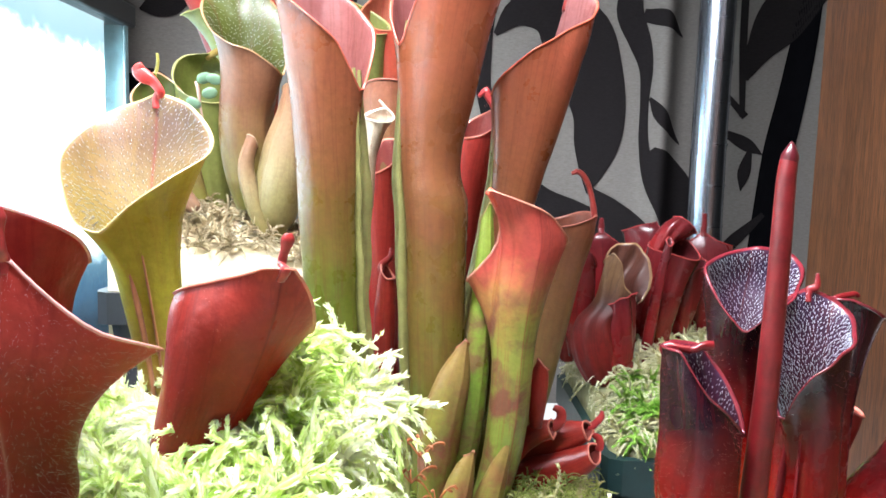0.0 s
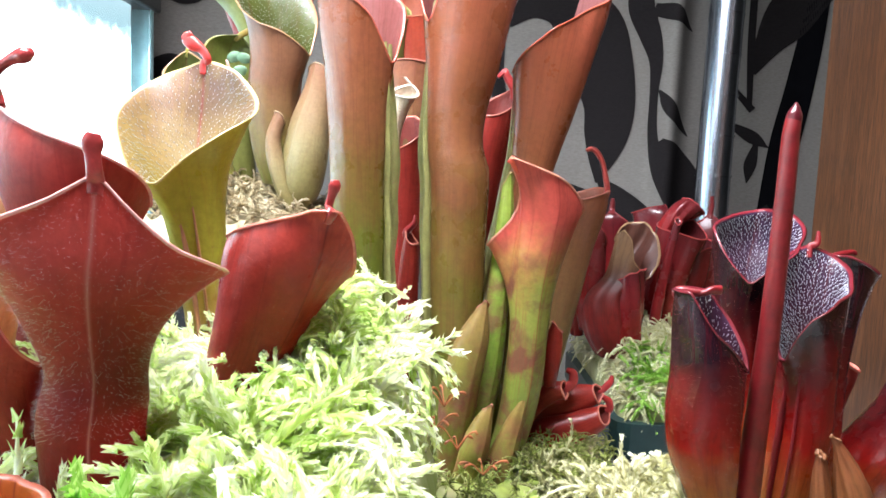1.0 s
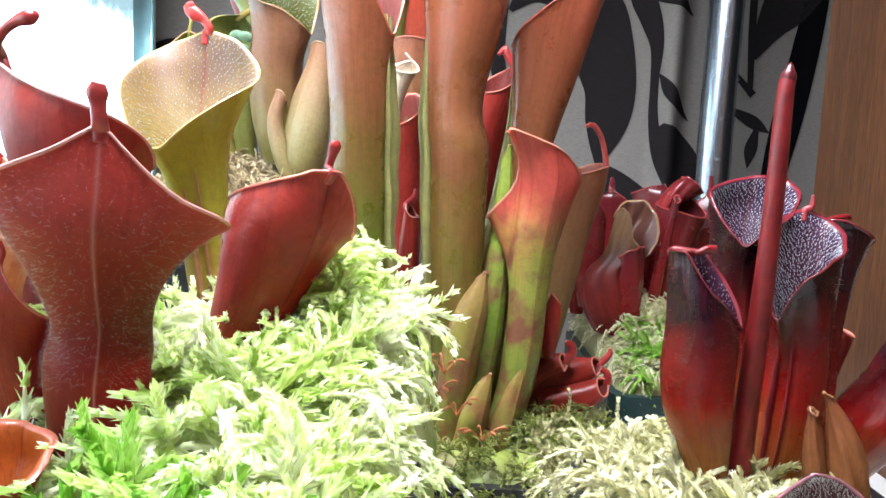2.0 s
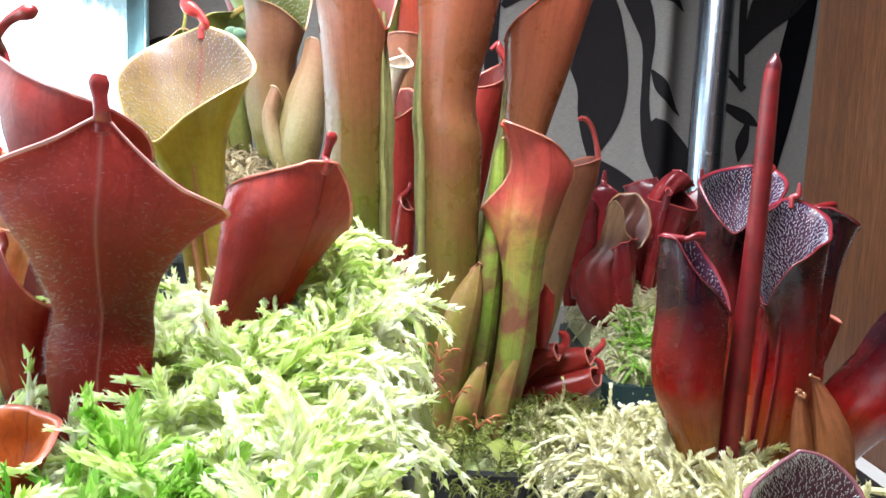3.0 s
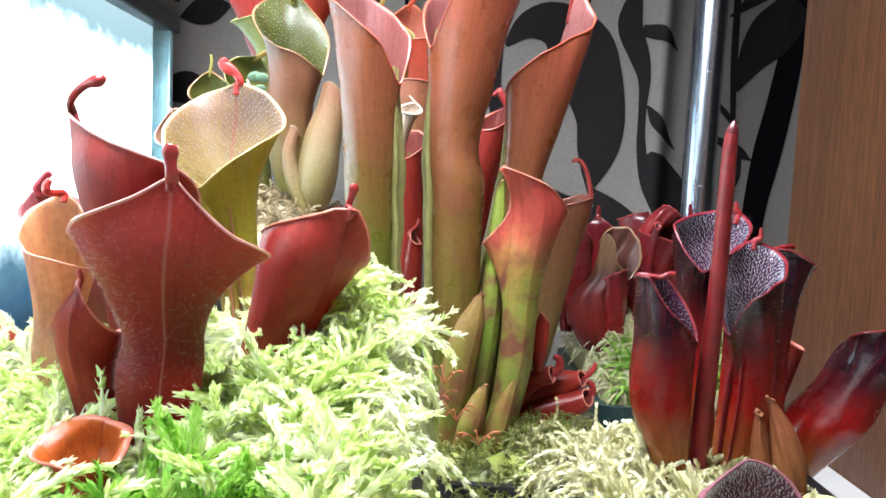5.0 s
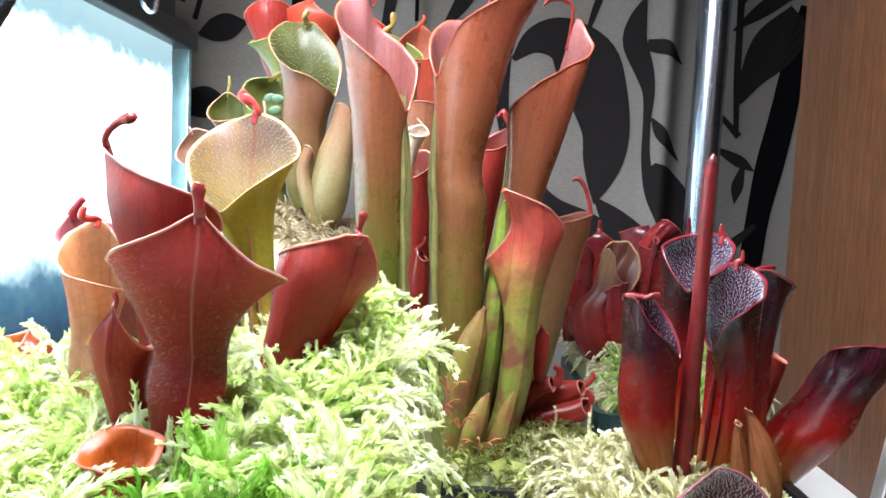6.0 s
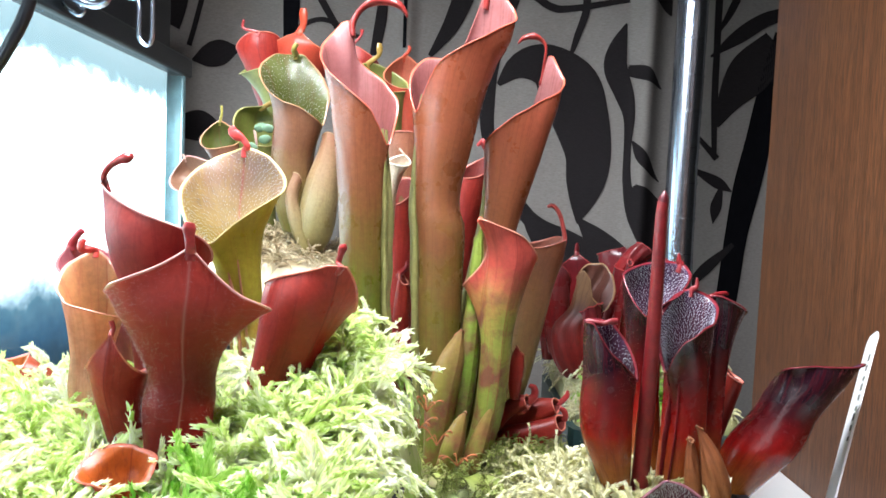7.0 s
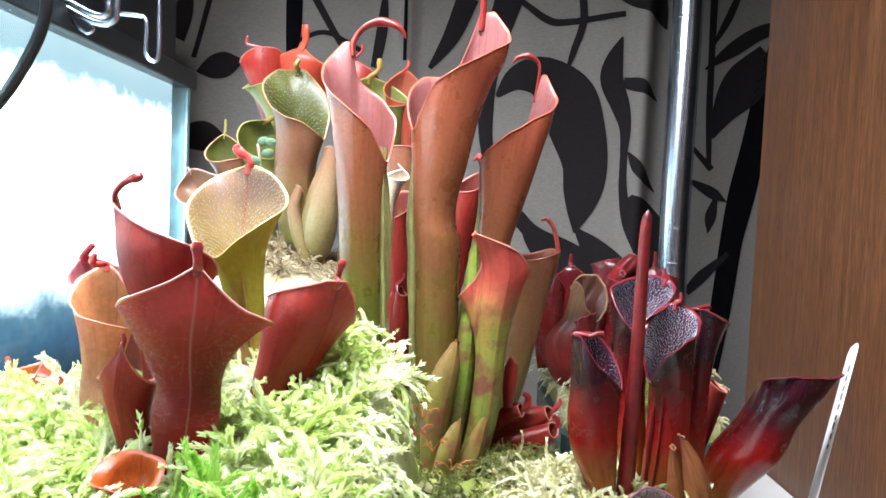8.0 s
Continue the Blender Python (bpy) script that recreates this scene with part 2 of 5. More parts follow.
FUZZ = plain_mat("fine_fuzz", (0.34, 0.10, 0.09), 0.45, var=0.1, through_light=0.5)


# ---- building helpers ----
CM = 0.01


def thing(name, place, label, category, group=""):
    ob = new(name)
    ob.empty_display_size = 0.01
    ob.location = Vector(place) * CM
    bpy.context.view_layer.update()
    return tagged(ob, label, category, group)


def link_mesh(name, verts, faces, mats, parent=None, label="", smooth=True, slots=None, uvs=None):
    me = bpy.data.meshes.new(name)
    me.from_pydata(verts, [], faces)
    for m in mats if isinstance(mats, (list, tuple)) else [mats]:
        me.materials.append(m)
    if slots is not None:
        me.polygons.foreach_set("material_index", slots)
    if uvs is not None:
        layer = me.uv_layers.new(name="UVMap")
        flat = np.array(uvs)[[l.vertex_index for l in me.loops]]
        layer.data.foreach_set("uv", flat.ravel())
    me.polygons.foreach_set("use_smooth", [smooth] * len(me.polygons))
    me.update()
    ob = new(name, me)
    if parent:
        top = parent
        off = Vector((0, 0, 0))
        while top:
            off += top.location
            top = top.parent
        ob.parent = parent
        ob.location = -off
    if label:
        tagged(ob, label)
    return ob


def part(name, bm, mat, parent=None, label="", smooth=False):
    verts = [v.co[:] for v in bm.verts]
    bm.verts.index_update()
    faces = [[v.index for v in f.verts] for f in bm.faces]
    bm.free()
    return link_mesh(name, verts, faces, mat, parent, label, smooth)


def box_bm(lo, hi, bevel=0.0, segments=2):
    bm = bmesh.new()
    bmesh.ops.create_cube(bm, size=1.0)
    for v in bm.verts:
        v.co = [(lo[i] + hi[i]) / 2 + v.co[i] * (hi[i] - lo[i]) for i in range(3)]
    if bevel:
        bmesh.ops.bevel(bm, geom=bm.edges[:], offset=bevel, segments=segments, affect="EDGES", profile=0.5)
    return bm


def smooth_line(pts, n):
    """Catmull-Rom through rows of numbers, n + 1 rows at even arc length."""
    p = np.array(pts, float)
    if len(p) == 1:
        return np.repeat(p, n + 1, 0)
    q = np.vstack((2 * p[0] - p[1], p, 2 * p[-1] - p[-2]))
    rows = []
    for i in range(1, len(q) - 2):
        for t in np.linspace(0, 1, 14, endpoint=i == len(q) - 3):
            a, b, c, d = q[i - 1 : i + 3]
            rows.append(0.5 * (2 * b + (c - a) * t + (2 * a - 5 * b + 4 * c - d) * t * t + (3 * b - a - 3 * c + d) * t**3))
    rows = np.array(rows)
    arc = np.r_[0, np.cumsum(np.linalg.norm(np.diff(rows[:, :3], axis=0), axis=1))]
    at = np.linspace(0, arc[-1], n + 1)
    return np.stack([np.interp(at, arc, rows[:, k]) for k in range(rows.shape[1])], 1)


def unit(v):
    return v / np.maximum(np.linalg.norm(v, axis=-1, keepdims=True), 1e-9)


def swept(pts, sides=8, n=16, flat=1.0, normal=(0.0, 1.0, 0.0)):
    """Verts and faces of a closed round rod through (x, y, z, r) rows; flat squeezes it along the normal."""
    line = smooth_line(pts, n)
    tan = unit(np.gradient(line[:, :3], axis=0))
    nor = np.array(normal, float)
    side = unit(np.cross(tan, nor))
    up = unit(np.cross(side, tan))
    verts, faces = [], []
    for i in range(n + 1):
        for k in range(sides):
            a = 2 * math.pi * k / sides
            verts.append(line[i, :3] + line[i, 3] * (math.cos(a) * side[i] + flat * math.sin(a) * up[i]))
    for i in range(n):
        for k in range(sides):
            a, b = i * sides + k, i * sides + (k + 1) % sides
            faces.append((a, b, b + sides, a + sides))
    faces.append(tuple(range(sides))[::-1])
    faces.append(tuple(range(n * sides, (n + 1) * sides)))
    return verts, faces


def spikes(places, ways, length, radius, rng):
    """Many thin three-sided hairs in one mesh."""
    verts, faces = [], []
    for p, w in zip(places, ways):
        w = unit(w + rng.normal(0, 0.25, 3))
        s = unit(np.cross(w, rng.normal(0, 1, 3)))
        u = np.cross(w, s)
        le = length * rng.uniform(0.6, 1.3)
        i = len(verts)
        for k in range(3):
            a = 2.094 * k
            verts.append(p + radius * (math.cos(a) * s + math.sin(a) * u))
        verts.append(p + w * le)
        faces += [(i, i + 1, i + 3), (i + 1, i + 2, i + 3), (i + 2, i, i + 3)]
    return verts, faces


seed_count = [0]


def pitcher(plant, spine, lip, face, kind, flare, sharp, spoon, wing=0.0, hair=0, fuzz=0, midrib=0, dry=0.0, shoulder=0.0, level=0.0, hair_size=1.0, mouth=None, spoon_at=None):
    """One pitcher leaf. spine: (x, y, z, radius) in cm from the root to the highest point of the mouth; lip: where on the spine
    the low front of the mouth lies; face: the way that the low front looks, 0 to -y, 90 to +x; spoon: the nectar spoon's rows in cm.
    mouth: (degrees, height, reach) rows round the rim in cm, 0 to -y and 90 to +x; spoon_at: degrees at which the spoon stands."""
    seed_count[0] += 1
    rng = np.random.default_rng(seed_count[0])
    rows, around = 44, 60
    line = smooth_line(np.array(spine) * CM, 120)
    pos = np.linspace(0, 1, 121)
    pad = np.pad(line[:, :3], ((34, 34), (0, 0)), mode="reflect", reflect_type="odd")
    soft = np.stack([np.convolve(pad[:, k], np.ones(69) / 69, "valid") for k in range(3)], 1)
    tan = unit(unit(np.gradient(soft, axis=0)) * (1 - level) + np.array([0.0, 0.0, level]))
    f = np.array([math.sin(radians(face)), -math.cos(radians(face)), 0.0])
    wob = rng.uniform(0, 6.28, 8)
    if mouth:
        keys = np.array(sorted((k[0] % 360, k[1], k[2]) for k in mouth), float)
        keys = np.vstack([keys + np.array([w, 0, 0]) for w in (-360, 0, 360)])
        ring = np.arange(-180, 541, 2.0)
        rim_z, rim_r = (np.interp(ring, keys[:, 0], keys[:, k]) * CM for k in (1, 2))
        for _ in range(5):
            rim_z = np.convolve(np.pad(rim_z, 1, "edge"), (0.25, 0.5, 0.25), "valid")
            rim_r = np.convolve(np.pad(rim_r, 2, "edge"), (0.1, 0.25, 0.3, 0.25, 0.1), "valid")
    back_th = radians(spoon_at - face) if spoon_at is not None else math.pi

    def rim_at(th, table):
        return np.interp(np.remainder(np.degrees(th) + face, 360), ring, table)

    def at(s, th, inset=0.0, top=1.0):
        s, th, inset, top = np.broadcast_arrays(np.clip(s, 0, 1), th, inset, top)
        c = np.stack([np.interp(s, pos, line[:, k]) for k in range(4)], -1)
        t = unit(np.stack([np.interp(s, pos, tan[:, k]) for k in range(3)], -1))
        fr = unit(f - t * (t @ f)[..., None])
        sd = np.cross(t, fr)
        r0 = c[..., 3]
        close = np.clip(1 - (top - s) / 0.22, 0, 1)
        side = np.abs(np.sin(th))
        fl = flare * close**2.0 * (0.30 + 0.9 * side ** (5.0 if shoulder else 2.5))
        if mouth:
            over = rim_at(th, rim_r) - np.interp(top, pos, line[:, 3])
            fl = np.maximum(over, -0.9 * r0) / r0 * (0.55 * close**1.5 + 0.45 * close**4)
        r = r0 * (1 + fl) * (1 + 0.022 * np.sin(2 * th + wob[0] + 5 * s) + 0.016 * np.sin(3 * th + wob[1] - 7 * s) + 0.010 * np.sin(5 * th + wob[4] + 16 * s))
        if dry:
            r = r * (1 + dry * (0.5 * np.sin(5 * th + wob[5] + 4 * s) + 0.4 * np.sin(8 * th - wob[6] + 11 * s)))
        away = np.remainder(th, 2 * math.pi) - math.pi
        r = r + 0.0005 * np.exp(-((away / 0.08) ** 2))
        front = np.remainder(th + math.pi, 2 * math.pi) - math.pi
        r = r - 0.10 * r0 * np.exp(-((front / 0.30) ** 2)) * (1 - close)
        r = r - inset
        # rim rolls over and down at the shoulders
        roll = 0.0 * fl if mouth else fl * np.clip((close - 0.75) * 4, 0, 1) * side**2
        return c[..., :3] + (r * np.cos(th))[..., None] * fr * (1.0 if mouth else 0.92) + (r * np.sin(th))[..., None] * sd - t * (0.35 * r0 * roll)[..., None]

    def top_at(th):
        if mouth:
            return np.interp(rim_at(th, rim_z), line[:, 2], pos)
        base = ((1 - np.cos(th)) / 2) ** sharp
        if shoulder:
            sn = np.abs(np.sin(th))
            base = np.where(np.cos(th) < 0, shoulder + (1 - shoulder) * (1 - sn) ** sharp, shoulder * sn**1.3)
        return lip + (1 - lip) * base + 0.006 * np.sin(3 * th + wob[2]) + dry * 0.05 * np.sin(7 * th + wob[7])

    lip = float(top_at(np.float64(0.0))) if mouth else lip
    thick = 0.0006
    angs = 2 * math.pi * np.arange(around) / around
    tops = np.minimum(top_at(angs), 1.0)
    fr_rows = 1 - (1 - np.arange(rows + 1) / rows) ** 1.35
    bands, uv_s = [], []
    for q in fr_rows:
        bands.append(at(tops * q, angs, 0.0, tops))
        uv_s.append(tops * q)
    edge = at(tops, angs, 0.0, tops)
    d = unit(edge - at(tops - 0.02, angs, 0.0, tops))
    out = unit(edge - at(tops, angs, 0.004, tops))
    bands.append(edge + out * 0.0007 + d * 0.0003)
    bands.append(edge + out * 0.0001 + d * 0.0009)
    uv_s += [tops, tops]
    deep = max(0.0, (tops.min() if mouth else lip) - (0.3 if mouth else 0.45))
    inner = 22
    for i in range(inner + 1):
        s = tops + (deep - tops) * (i / inner) ** 1.2
        bands.append(at(s, angs, thick, tops))
        uv_s.append(s)
    verts = np.concatenate(bands)
    uvs = np.stack((np.tile(angs / 6.2832, len(bands)), np.concatenate(uv_s)), 1)
    faces, slots = [], []
    for i in range(len(bands) - 1):
        slot = 0 if i < rows else (2 if i < rows + 3 else 1)
        for k in range(around):
            a, q = i * around + k, i * around + (k + 1) % around
            faces.append((a, q, q + around, a + around))
            slots.append(slot)
    faces.append(tuple(range(around))[::-1])
    slots.append(0)
    tube = link_mesh("pitcher", verts.tolist(), faces, [kind["skin"], kind["inner"], kind["rim"]], plant, kind["label"], True, slots, uvs)
    if len(spoon):
        high = min(1.0, float(top_at(np.float64(back_th))))
        root, low = at(high, back_th, 0.0003, high), at(high - 0.035, back_th, 0.0006, high)
        r0 = spoon[0][3]
        pts = [(*(low / CM), r0 * 1.0), (*(root / CM), r0 * 1.15)] + [tuple(q) for q in spoon]
        v, fc = swept(np.array(pts) * CM, 12, 34, 0.55 if abs(f[1]) > 0.6 else 0.8, f)
        link_mesh("nectar_spoon", v, fc, kind["spoon"], tube, "glossy hooked nectar spoon")
    if wing:
        n = 44
        run = np.linspace(0, 1, n + 1)
        s = lip * (0.03 + 0.97 * run)
        for sgn in (-1, 1):
            w = wing * (np.sin(math.pi * np.clip(0.12 + 0.86 * run, 0, 1)) ** 0.6 * 0.9 + 0.1) * (1 + 0.15 * np.sin(14 * s + wob[3] + sgn) + 0.06 * np.sin(47 * s))
            a = at(s, sgn * 0.20, 0.0004)
            d = unit(at(s, sgn * 0.34, -0.01) - at(s, sgn * 0.20, 0.0))
            q = a + d * w[:, None]
            sd = unit(at(s, sgn * 0.6) - at(s, sgn * 0.1)) * 0.0004
            v = np.stack((a - sd, a + sd, q + sd * 0.7, q - sd * 0.7), 1).reshape(-1, 3)
            fc = []
            for i in range(n):
                for k in range(4):
                    p, o = i * 4 + k, i * 4 + (k + 1) % 4
                    fc.append((p, o, o + 4, p + 4))
            link_mesh("wing", v.tolist(), fc, kind["wing"], tube, "", True, None, [(0.02, i // 4 / n * lip) for i in range(len(v))])
    if hair:
        cols = max(8, int(math.sqrt(hair * 1.3)))
        lines = hair // cols
        gu, gv = np.meshgrid(np.arange(cols), np.arange(lines))
        th = (6.2832 * (gu + 0.5 * (gv % 2) + rng.uniform(-0.3, 0.3, gu.shape)) / cols).ravel()
        tp = np.minimum(top_at(th), 1)
        s = tp - 0.006 - (tp - deep) * 0.75 * ((gv + rng.uniform(-0.3, 0.3, gv.shape)) / lines).ravel().clip(0, 1) ** 1.1
        p, q = at(s, th, thick, tp), at(s, th, thick + 0.003, tp)
        dn = unit(at(s - 0.03, th, thick, tp) - p)
        v, fc = spikes(p, unit(q - p) * 0.6 + dn * 0.8, 0.00085 * hair_size, 0.00014 * hair_size, rng)
        tagged(link_mesh("inner_hairs", v, fc, HAIR, tube), "short white downward-pointing hairs", kind="stuff")
    if fuzz:
        count = 900 * int(fuzz)
        th = rng.uniform(0, 6.283, count)
        tp = np.minimum(top_at(th), 1)
        s = tp * rng.uniform(0.25, 1.0, count)
        if wing:
            on = rng.random(count) < 0.5
            th = np.where(on, rng.choice((-0.24, 0.24), count), th)
            s = np.where(on, lip * rng.uniform(0.15, 1.0, count), s)
        lift = np.where(np.abs(np.remainder(th + 3.1416, 6.2832) - 3.1416) < 0.25, wing * 0.9, 0.0)
        p, q = at(s, th, -lift, tp), at(s, th, -lift - 0.003, tp)
        v, fc = spikes(p, unit(q - p), 0.0012, 0.000018 if fuzz > 2 else 0.00003, rng)
        tagged(link_mesh("fuzz", v, fc, WHITE_FUZZ if fuzz > 2 else FUZZ, tube), "fine pale fuzz on the skin", kind="stuff")
    return tube


# ---- the setting ----
WHITE_BOARD = plain_mat("white_laminate", (0.78, 0.77, 0.74), 0.4, var=0.05, scale=20)
WALL_PAINT = plain_mat("room_wall_paint", (0.55, 0.52, 0.47), 0.8, var=0.06, scale=8)
BLACK_PLASTIC = plain_mat("black_plastic", (0.007, 0.008, 0.010), 0.3, var=0.3, scale=90)
CHROME = plain_mat("chrome", (0.52, 0.58, 0.68), 0.26, 1.0, var=0.08, scale=50)
POT_GREEN = plain_mat("dark_green_pot_plastic", (0.012, 0.032, 0.032), 0.4, var=0.25, scale=70, bump_d=0.0003)
POT_BLACK = plain_mat("black_pot_plastic", (0.014, 0.014, 0.017), 0.4, var=0.25, scale=70, bump_d=0.0003)
PEAT = plain_mat("wet_peat", (0.045, 0.028, 0.016), 0.8, var=0.6, scale=240, bump_d=0.002)


def wood_mat():
    m, nt, nodes, links, b = make_mat("wood_veneer")
    tc = nodes.new("ShaderNodeTexCoord")
    mp = nodes.new("ShaderNodeMapping")
    mp.inputs["Scale"].default_value = (90, 90, 3)
    links.new(tc.outputs["Object"], mp.inputs[0])
    n = nd(nodes, "ShaderNodeTexNoise", Scale=1.6, Detail=5.0, Roughness=0.6, Distortion=0.6)
    links.new(mp.outputs[0], n.inputs["Vector"])
    mp2 = nodes.new("ShaderNodeMapping")
    mp2.inputs["Scale"].default_value = (1300, 1300, 60)
    links.new(tc.outputs["Object"], mp2.inputs[0])
    n2 = nd(nodes, "ShaderNodeTexNoise", Scale=1.0, Detail=3.0, Roughness=0.6)
    links.new(mp2.outputs[0], n2.inputs["Vector"])
    r = ramp(nodes, ((0.25, (0.072, 0.026, 0.009)), (0.5, (0.110, 0.041, 0.015)), (0.75, (0.158, 0.064, 0.026))))
    links.new(n.outputs[0], r.inputs[0])
    r2 = ramp(nodes, ((0.34, (0.32, 0.28, 0.26)), (0.50, (1, 1, 1)), (0.68, (1.6, 1.5, 1.42))))
    links.new(n2.outputs[0], r2.inputs[0])
    col = mix(nodes, links, 0.8, r.outputs[0], r2.outputs[0], "MULTIPLY")
    links.new(col, b.inputs["Base Color"])
    b.inputs["Roughness"].default_value = 0.42
    bump(nodes, links, b, n2.outputs[0], 0.35, 0.0003)
    return m


WOOD = wood_mat()

shelf = tagged(part("floor", box_bm((-0.75, -0.35, -0.03), (0.262, 0.60, 0.0), 0.002), WHITE_BOARD), "white laminate shelf board under the pots", "shelf", kind="structure")
panel = tagged(part("wall_east", box_bm((0.262, -0.45, -0.74), (0.282, 0.510, 0.95), 0.0015), WOOD), "brown wood-veneer cabinet side panel", "panel", kind="structure")
tagged(part("wall_north", box_bm((-1.6, 0.86, -0.4), (1.6, 0.92, 2.0)), WALL_PAINT), "dim plain wall behind the curtain", "wall", kind="structure")
tagged(part("ground", box_bm((-2.2, -2.2, -0.80), (1.6, 0.86, -0.74)), plain_mat("room_floor_wood", (0.20, 0.12, 0.07), 0.5, scale=9)), "brown room floor far below the shelf", "floor", kind="structure")
tagged(part("wall_far_east", box_bm((1.6, -2.2, -0.74), (1.66, 0.86, 2.0)), WALL_PAINT), "plain painted room wall", "wall", kind="structure")
tagged(part("ceiling", box_bm((-2.2, -2.2, 2.0), (1.66, 0.92, 2.06)), WALL_PAINT), "plain painted ceiling", "ceiling", kind="structure")

# curtain with folds and a printed leaf pattern
CLOTH = plain_mat("curtain_cloth", (0.20, 0.182, 0.165), 0.9, spec=0.05, var=0.16, scale=260, bump_d=0.0004, stretch=(1, 1, 3.5))
PRINT = plain_mat("curtain_print", (0.018, 0.0155, 0.016), 0.9, spec=0.02, var=0.15, scale=260, bump_d=0.0004, stretch=(1, 1, 3.5))


def curtain_y(x, z):
    w = 0.006 * math.sin(x * 21 + 1.4 + 0.3 * math.sin(z * 3)) + 0.003 * math.sin(x * 57 + 1.0 + 0.5 * z)
    w -= 0.016 * math.exp(-(((x - 0.19 - 0.01 * z) / 0.012) ** 2)) + 0.010 * math.exp(-(((x + 0.055) / 0.008) ** 2))
    return 0.662 + w


curtain = thing("curtain", (0, 66, -10), "grey-beige curtain printed with large dark leaves", "curtain")
cv, cf = [], []
NX, NZ = 520, 110
for j in range(NZ + 1):
    z = -0.3 + 2.2 * j / NZ
    for i in range(NX + 1):
        x = -0.9 + 1.42 * i / NX
        cv.append((x, curtain_y(x, z), z))
for j in range(NZ):
    for i in range(NX):
        a = j * (NX + 1) + i
        cf.append((a, a + 1, a + NX + 2, a + NX + 1))
back = [(x, y + 0.0012, z) for x, y, z in cv]
nfront = len(cv)
cloth = link_mesh("cloth", cv + back, cf + [tuple(v + nfront for v in q[::-1]) for q in cf], CLOTH, curtain)


# added black sheet standing in for the unlit space behind the cloth
part("shade_sheet", box_bm((-0.88, 0.716, -0.3), (0.75, 0.720, 1.9)), plain_mat("curtain_gap_shade", (0.006, 0.006, 0.007), 0.9, var=0.2), curtain, "added black sheet for the dark behind the cloth")


# black that paints the shade of deep folds and gaps onto the cloth
FOLD_SHADE = plain_mat("painted_fold_shade", (0.004, 0.004, 0.005), 0.95, var=0.2, spec=0.02)


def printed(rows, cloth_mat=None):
    """A printed leaf or stem, or a strip of painted fold shade, lying on the cloth, through (x, z, width) rows in cm.
    """
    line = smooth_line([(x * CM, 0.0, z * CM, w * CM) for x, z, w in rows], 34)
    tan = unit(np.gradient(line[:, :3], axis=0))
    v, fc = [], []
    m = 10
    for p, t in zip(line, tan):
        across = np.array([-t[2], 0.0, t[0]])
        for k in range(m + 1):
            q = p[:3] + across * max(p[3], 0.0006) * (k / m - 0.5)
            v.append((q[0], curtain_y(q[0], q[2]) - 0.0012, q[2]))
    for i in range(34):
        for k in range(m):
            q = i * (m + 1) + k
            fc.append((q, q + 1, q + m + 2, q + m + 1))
    link_mesh("leaf_or_fold_shade", v, fc, cloth_mat or PRINT, curtain)


printed([(4.2, 32.2, 0.5), (6.2, 34.1, 2.7), (8.9, 34.3, 4.5), (11.4, 32.2, 6.3), (12.8, 29.0, 5.8), (13.8, 25.4, 4.7), (13.7, 22.4, 4.0), (13.4, 20.0, 2.3), (13.1, 18.0, 0.2)])
printed([(5.5, 44.1, 3.2), (4.0, 38.7, 2.5), (3.3, 34.5, 1.9), (3.1, 31.0, 1.7), (3.4, 26.8, 1.4), (5.0, 22.0, 1.4), (7.9, 18.5, 1.6), (9.8, 16.2, 1.0)])
printed([(7.2, 20.0, 0.2), (8.9, 17.4, 2.4), (11.4, 15.5, 4.0), (14.8, 14.0, 3.6), (17.9, 12.9, 1.2)])
printed([(13.2, 18.5, 0.4), (14.9, 16.7, 2.2), (17.2, 14.7, 2.6), (19.1, 13.0, 0.6)])
printed([(17.0, 38.7, 0.2), (16.3, 36.4, 1.8), (16.1, 34.2, 2.4), (17.1, 31.5, 1.9), (17.7, 29.2, 1.1), (17.7, 26.2, 0.7), (17.8, 22.6, 0.8), (18.5, 19.0, 1.1), (19.8, 15.4, 0.7)])
printed([(17.3, 34.0, 1.1), (19.1, 33.5, 1.4), (21.1, 32.3, 0.1)])
printed([(18.1, 26.7, 0.2), (19.3, 24.8, 1.3), (21.4, 22.7, 0.1)])
printed([(18.4, 22.1, 0.6), (19.8, 20.6, 2.7), (21.2, 17.9, 4.2), (21.9, 14.6, 3.6)])
printed([(6.1, 42.3, 0.6), (9.2, 40.3, 0.8), (11.6, 40.2, 0.7), (17.2, 41.1, 0.6)])
printed([(12.7, 43.2, 0.8), (12.9, 40.2, 0.8), (12.1, 37.3, 0.7), (11.5, 35.3, 0.4)])
printed([(17.3, 45.1, 5.3), (20.1, 42.5, 3.5), (21.8, 39.9, 0.2)])
printed([(26.6, 44.8, 0.8), (26.7, 37.2, 0.7), (26.8, 31.3, 0.7), (27.1, 25.4, 0.5)])
printed([(26.1, 35.9, 0.2), (28.9, 38.1, 1.5), (31.7, 40.0, 1.5), (34.6, 40.9, 1.2)])
printed([(27.3, 28.7, 0.2), (28.4, 31.6, 2.7), (30.3, 34.4, 4.6), (33.1, 37.5, 3.5)])
printed([(25.1, 24.2, 0.4), (27.6, 22.9, 1.2), (29.2, 22.0, 0.1)])
printed([(28.0, 22.3, 0.5), (27.6, 20.3, 1.2), (27.4, 18.6, 0.1)])
printed([(25.3, 27.6, 0.5), (27.4, 25.4, 0.7)])
printed([(26.6, 38.1, 0.2), (28.0, 40.8, 0.8), (29.2, 43.8, 0.7)])
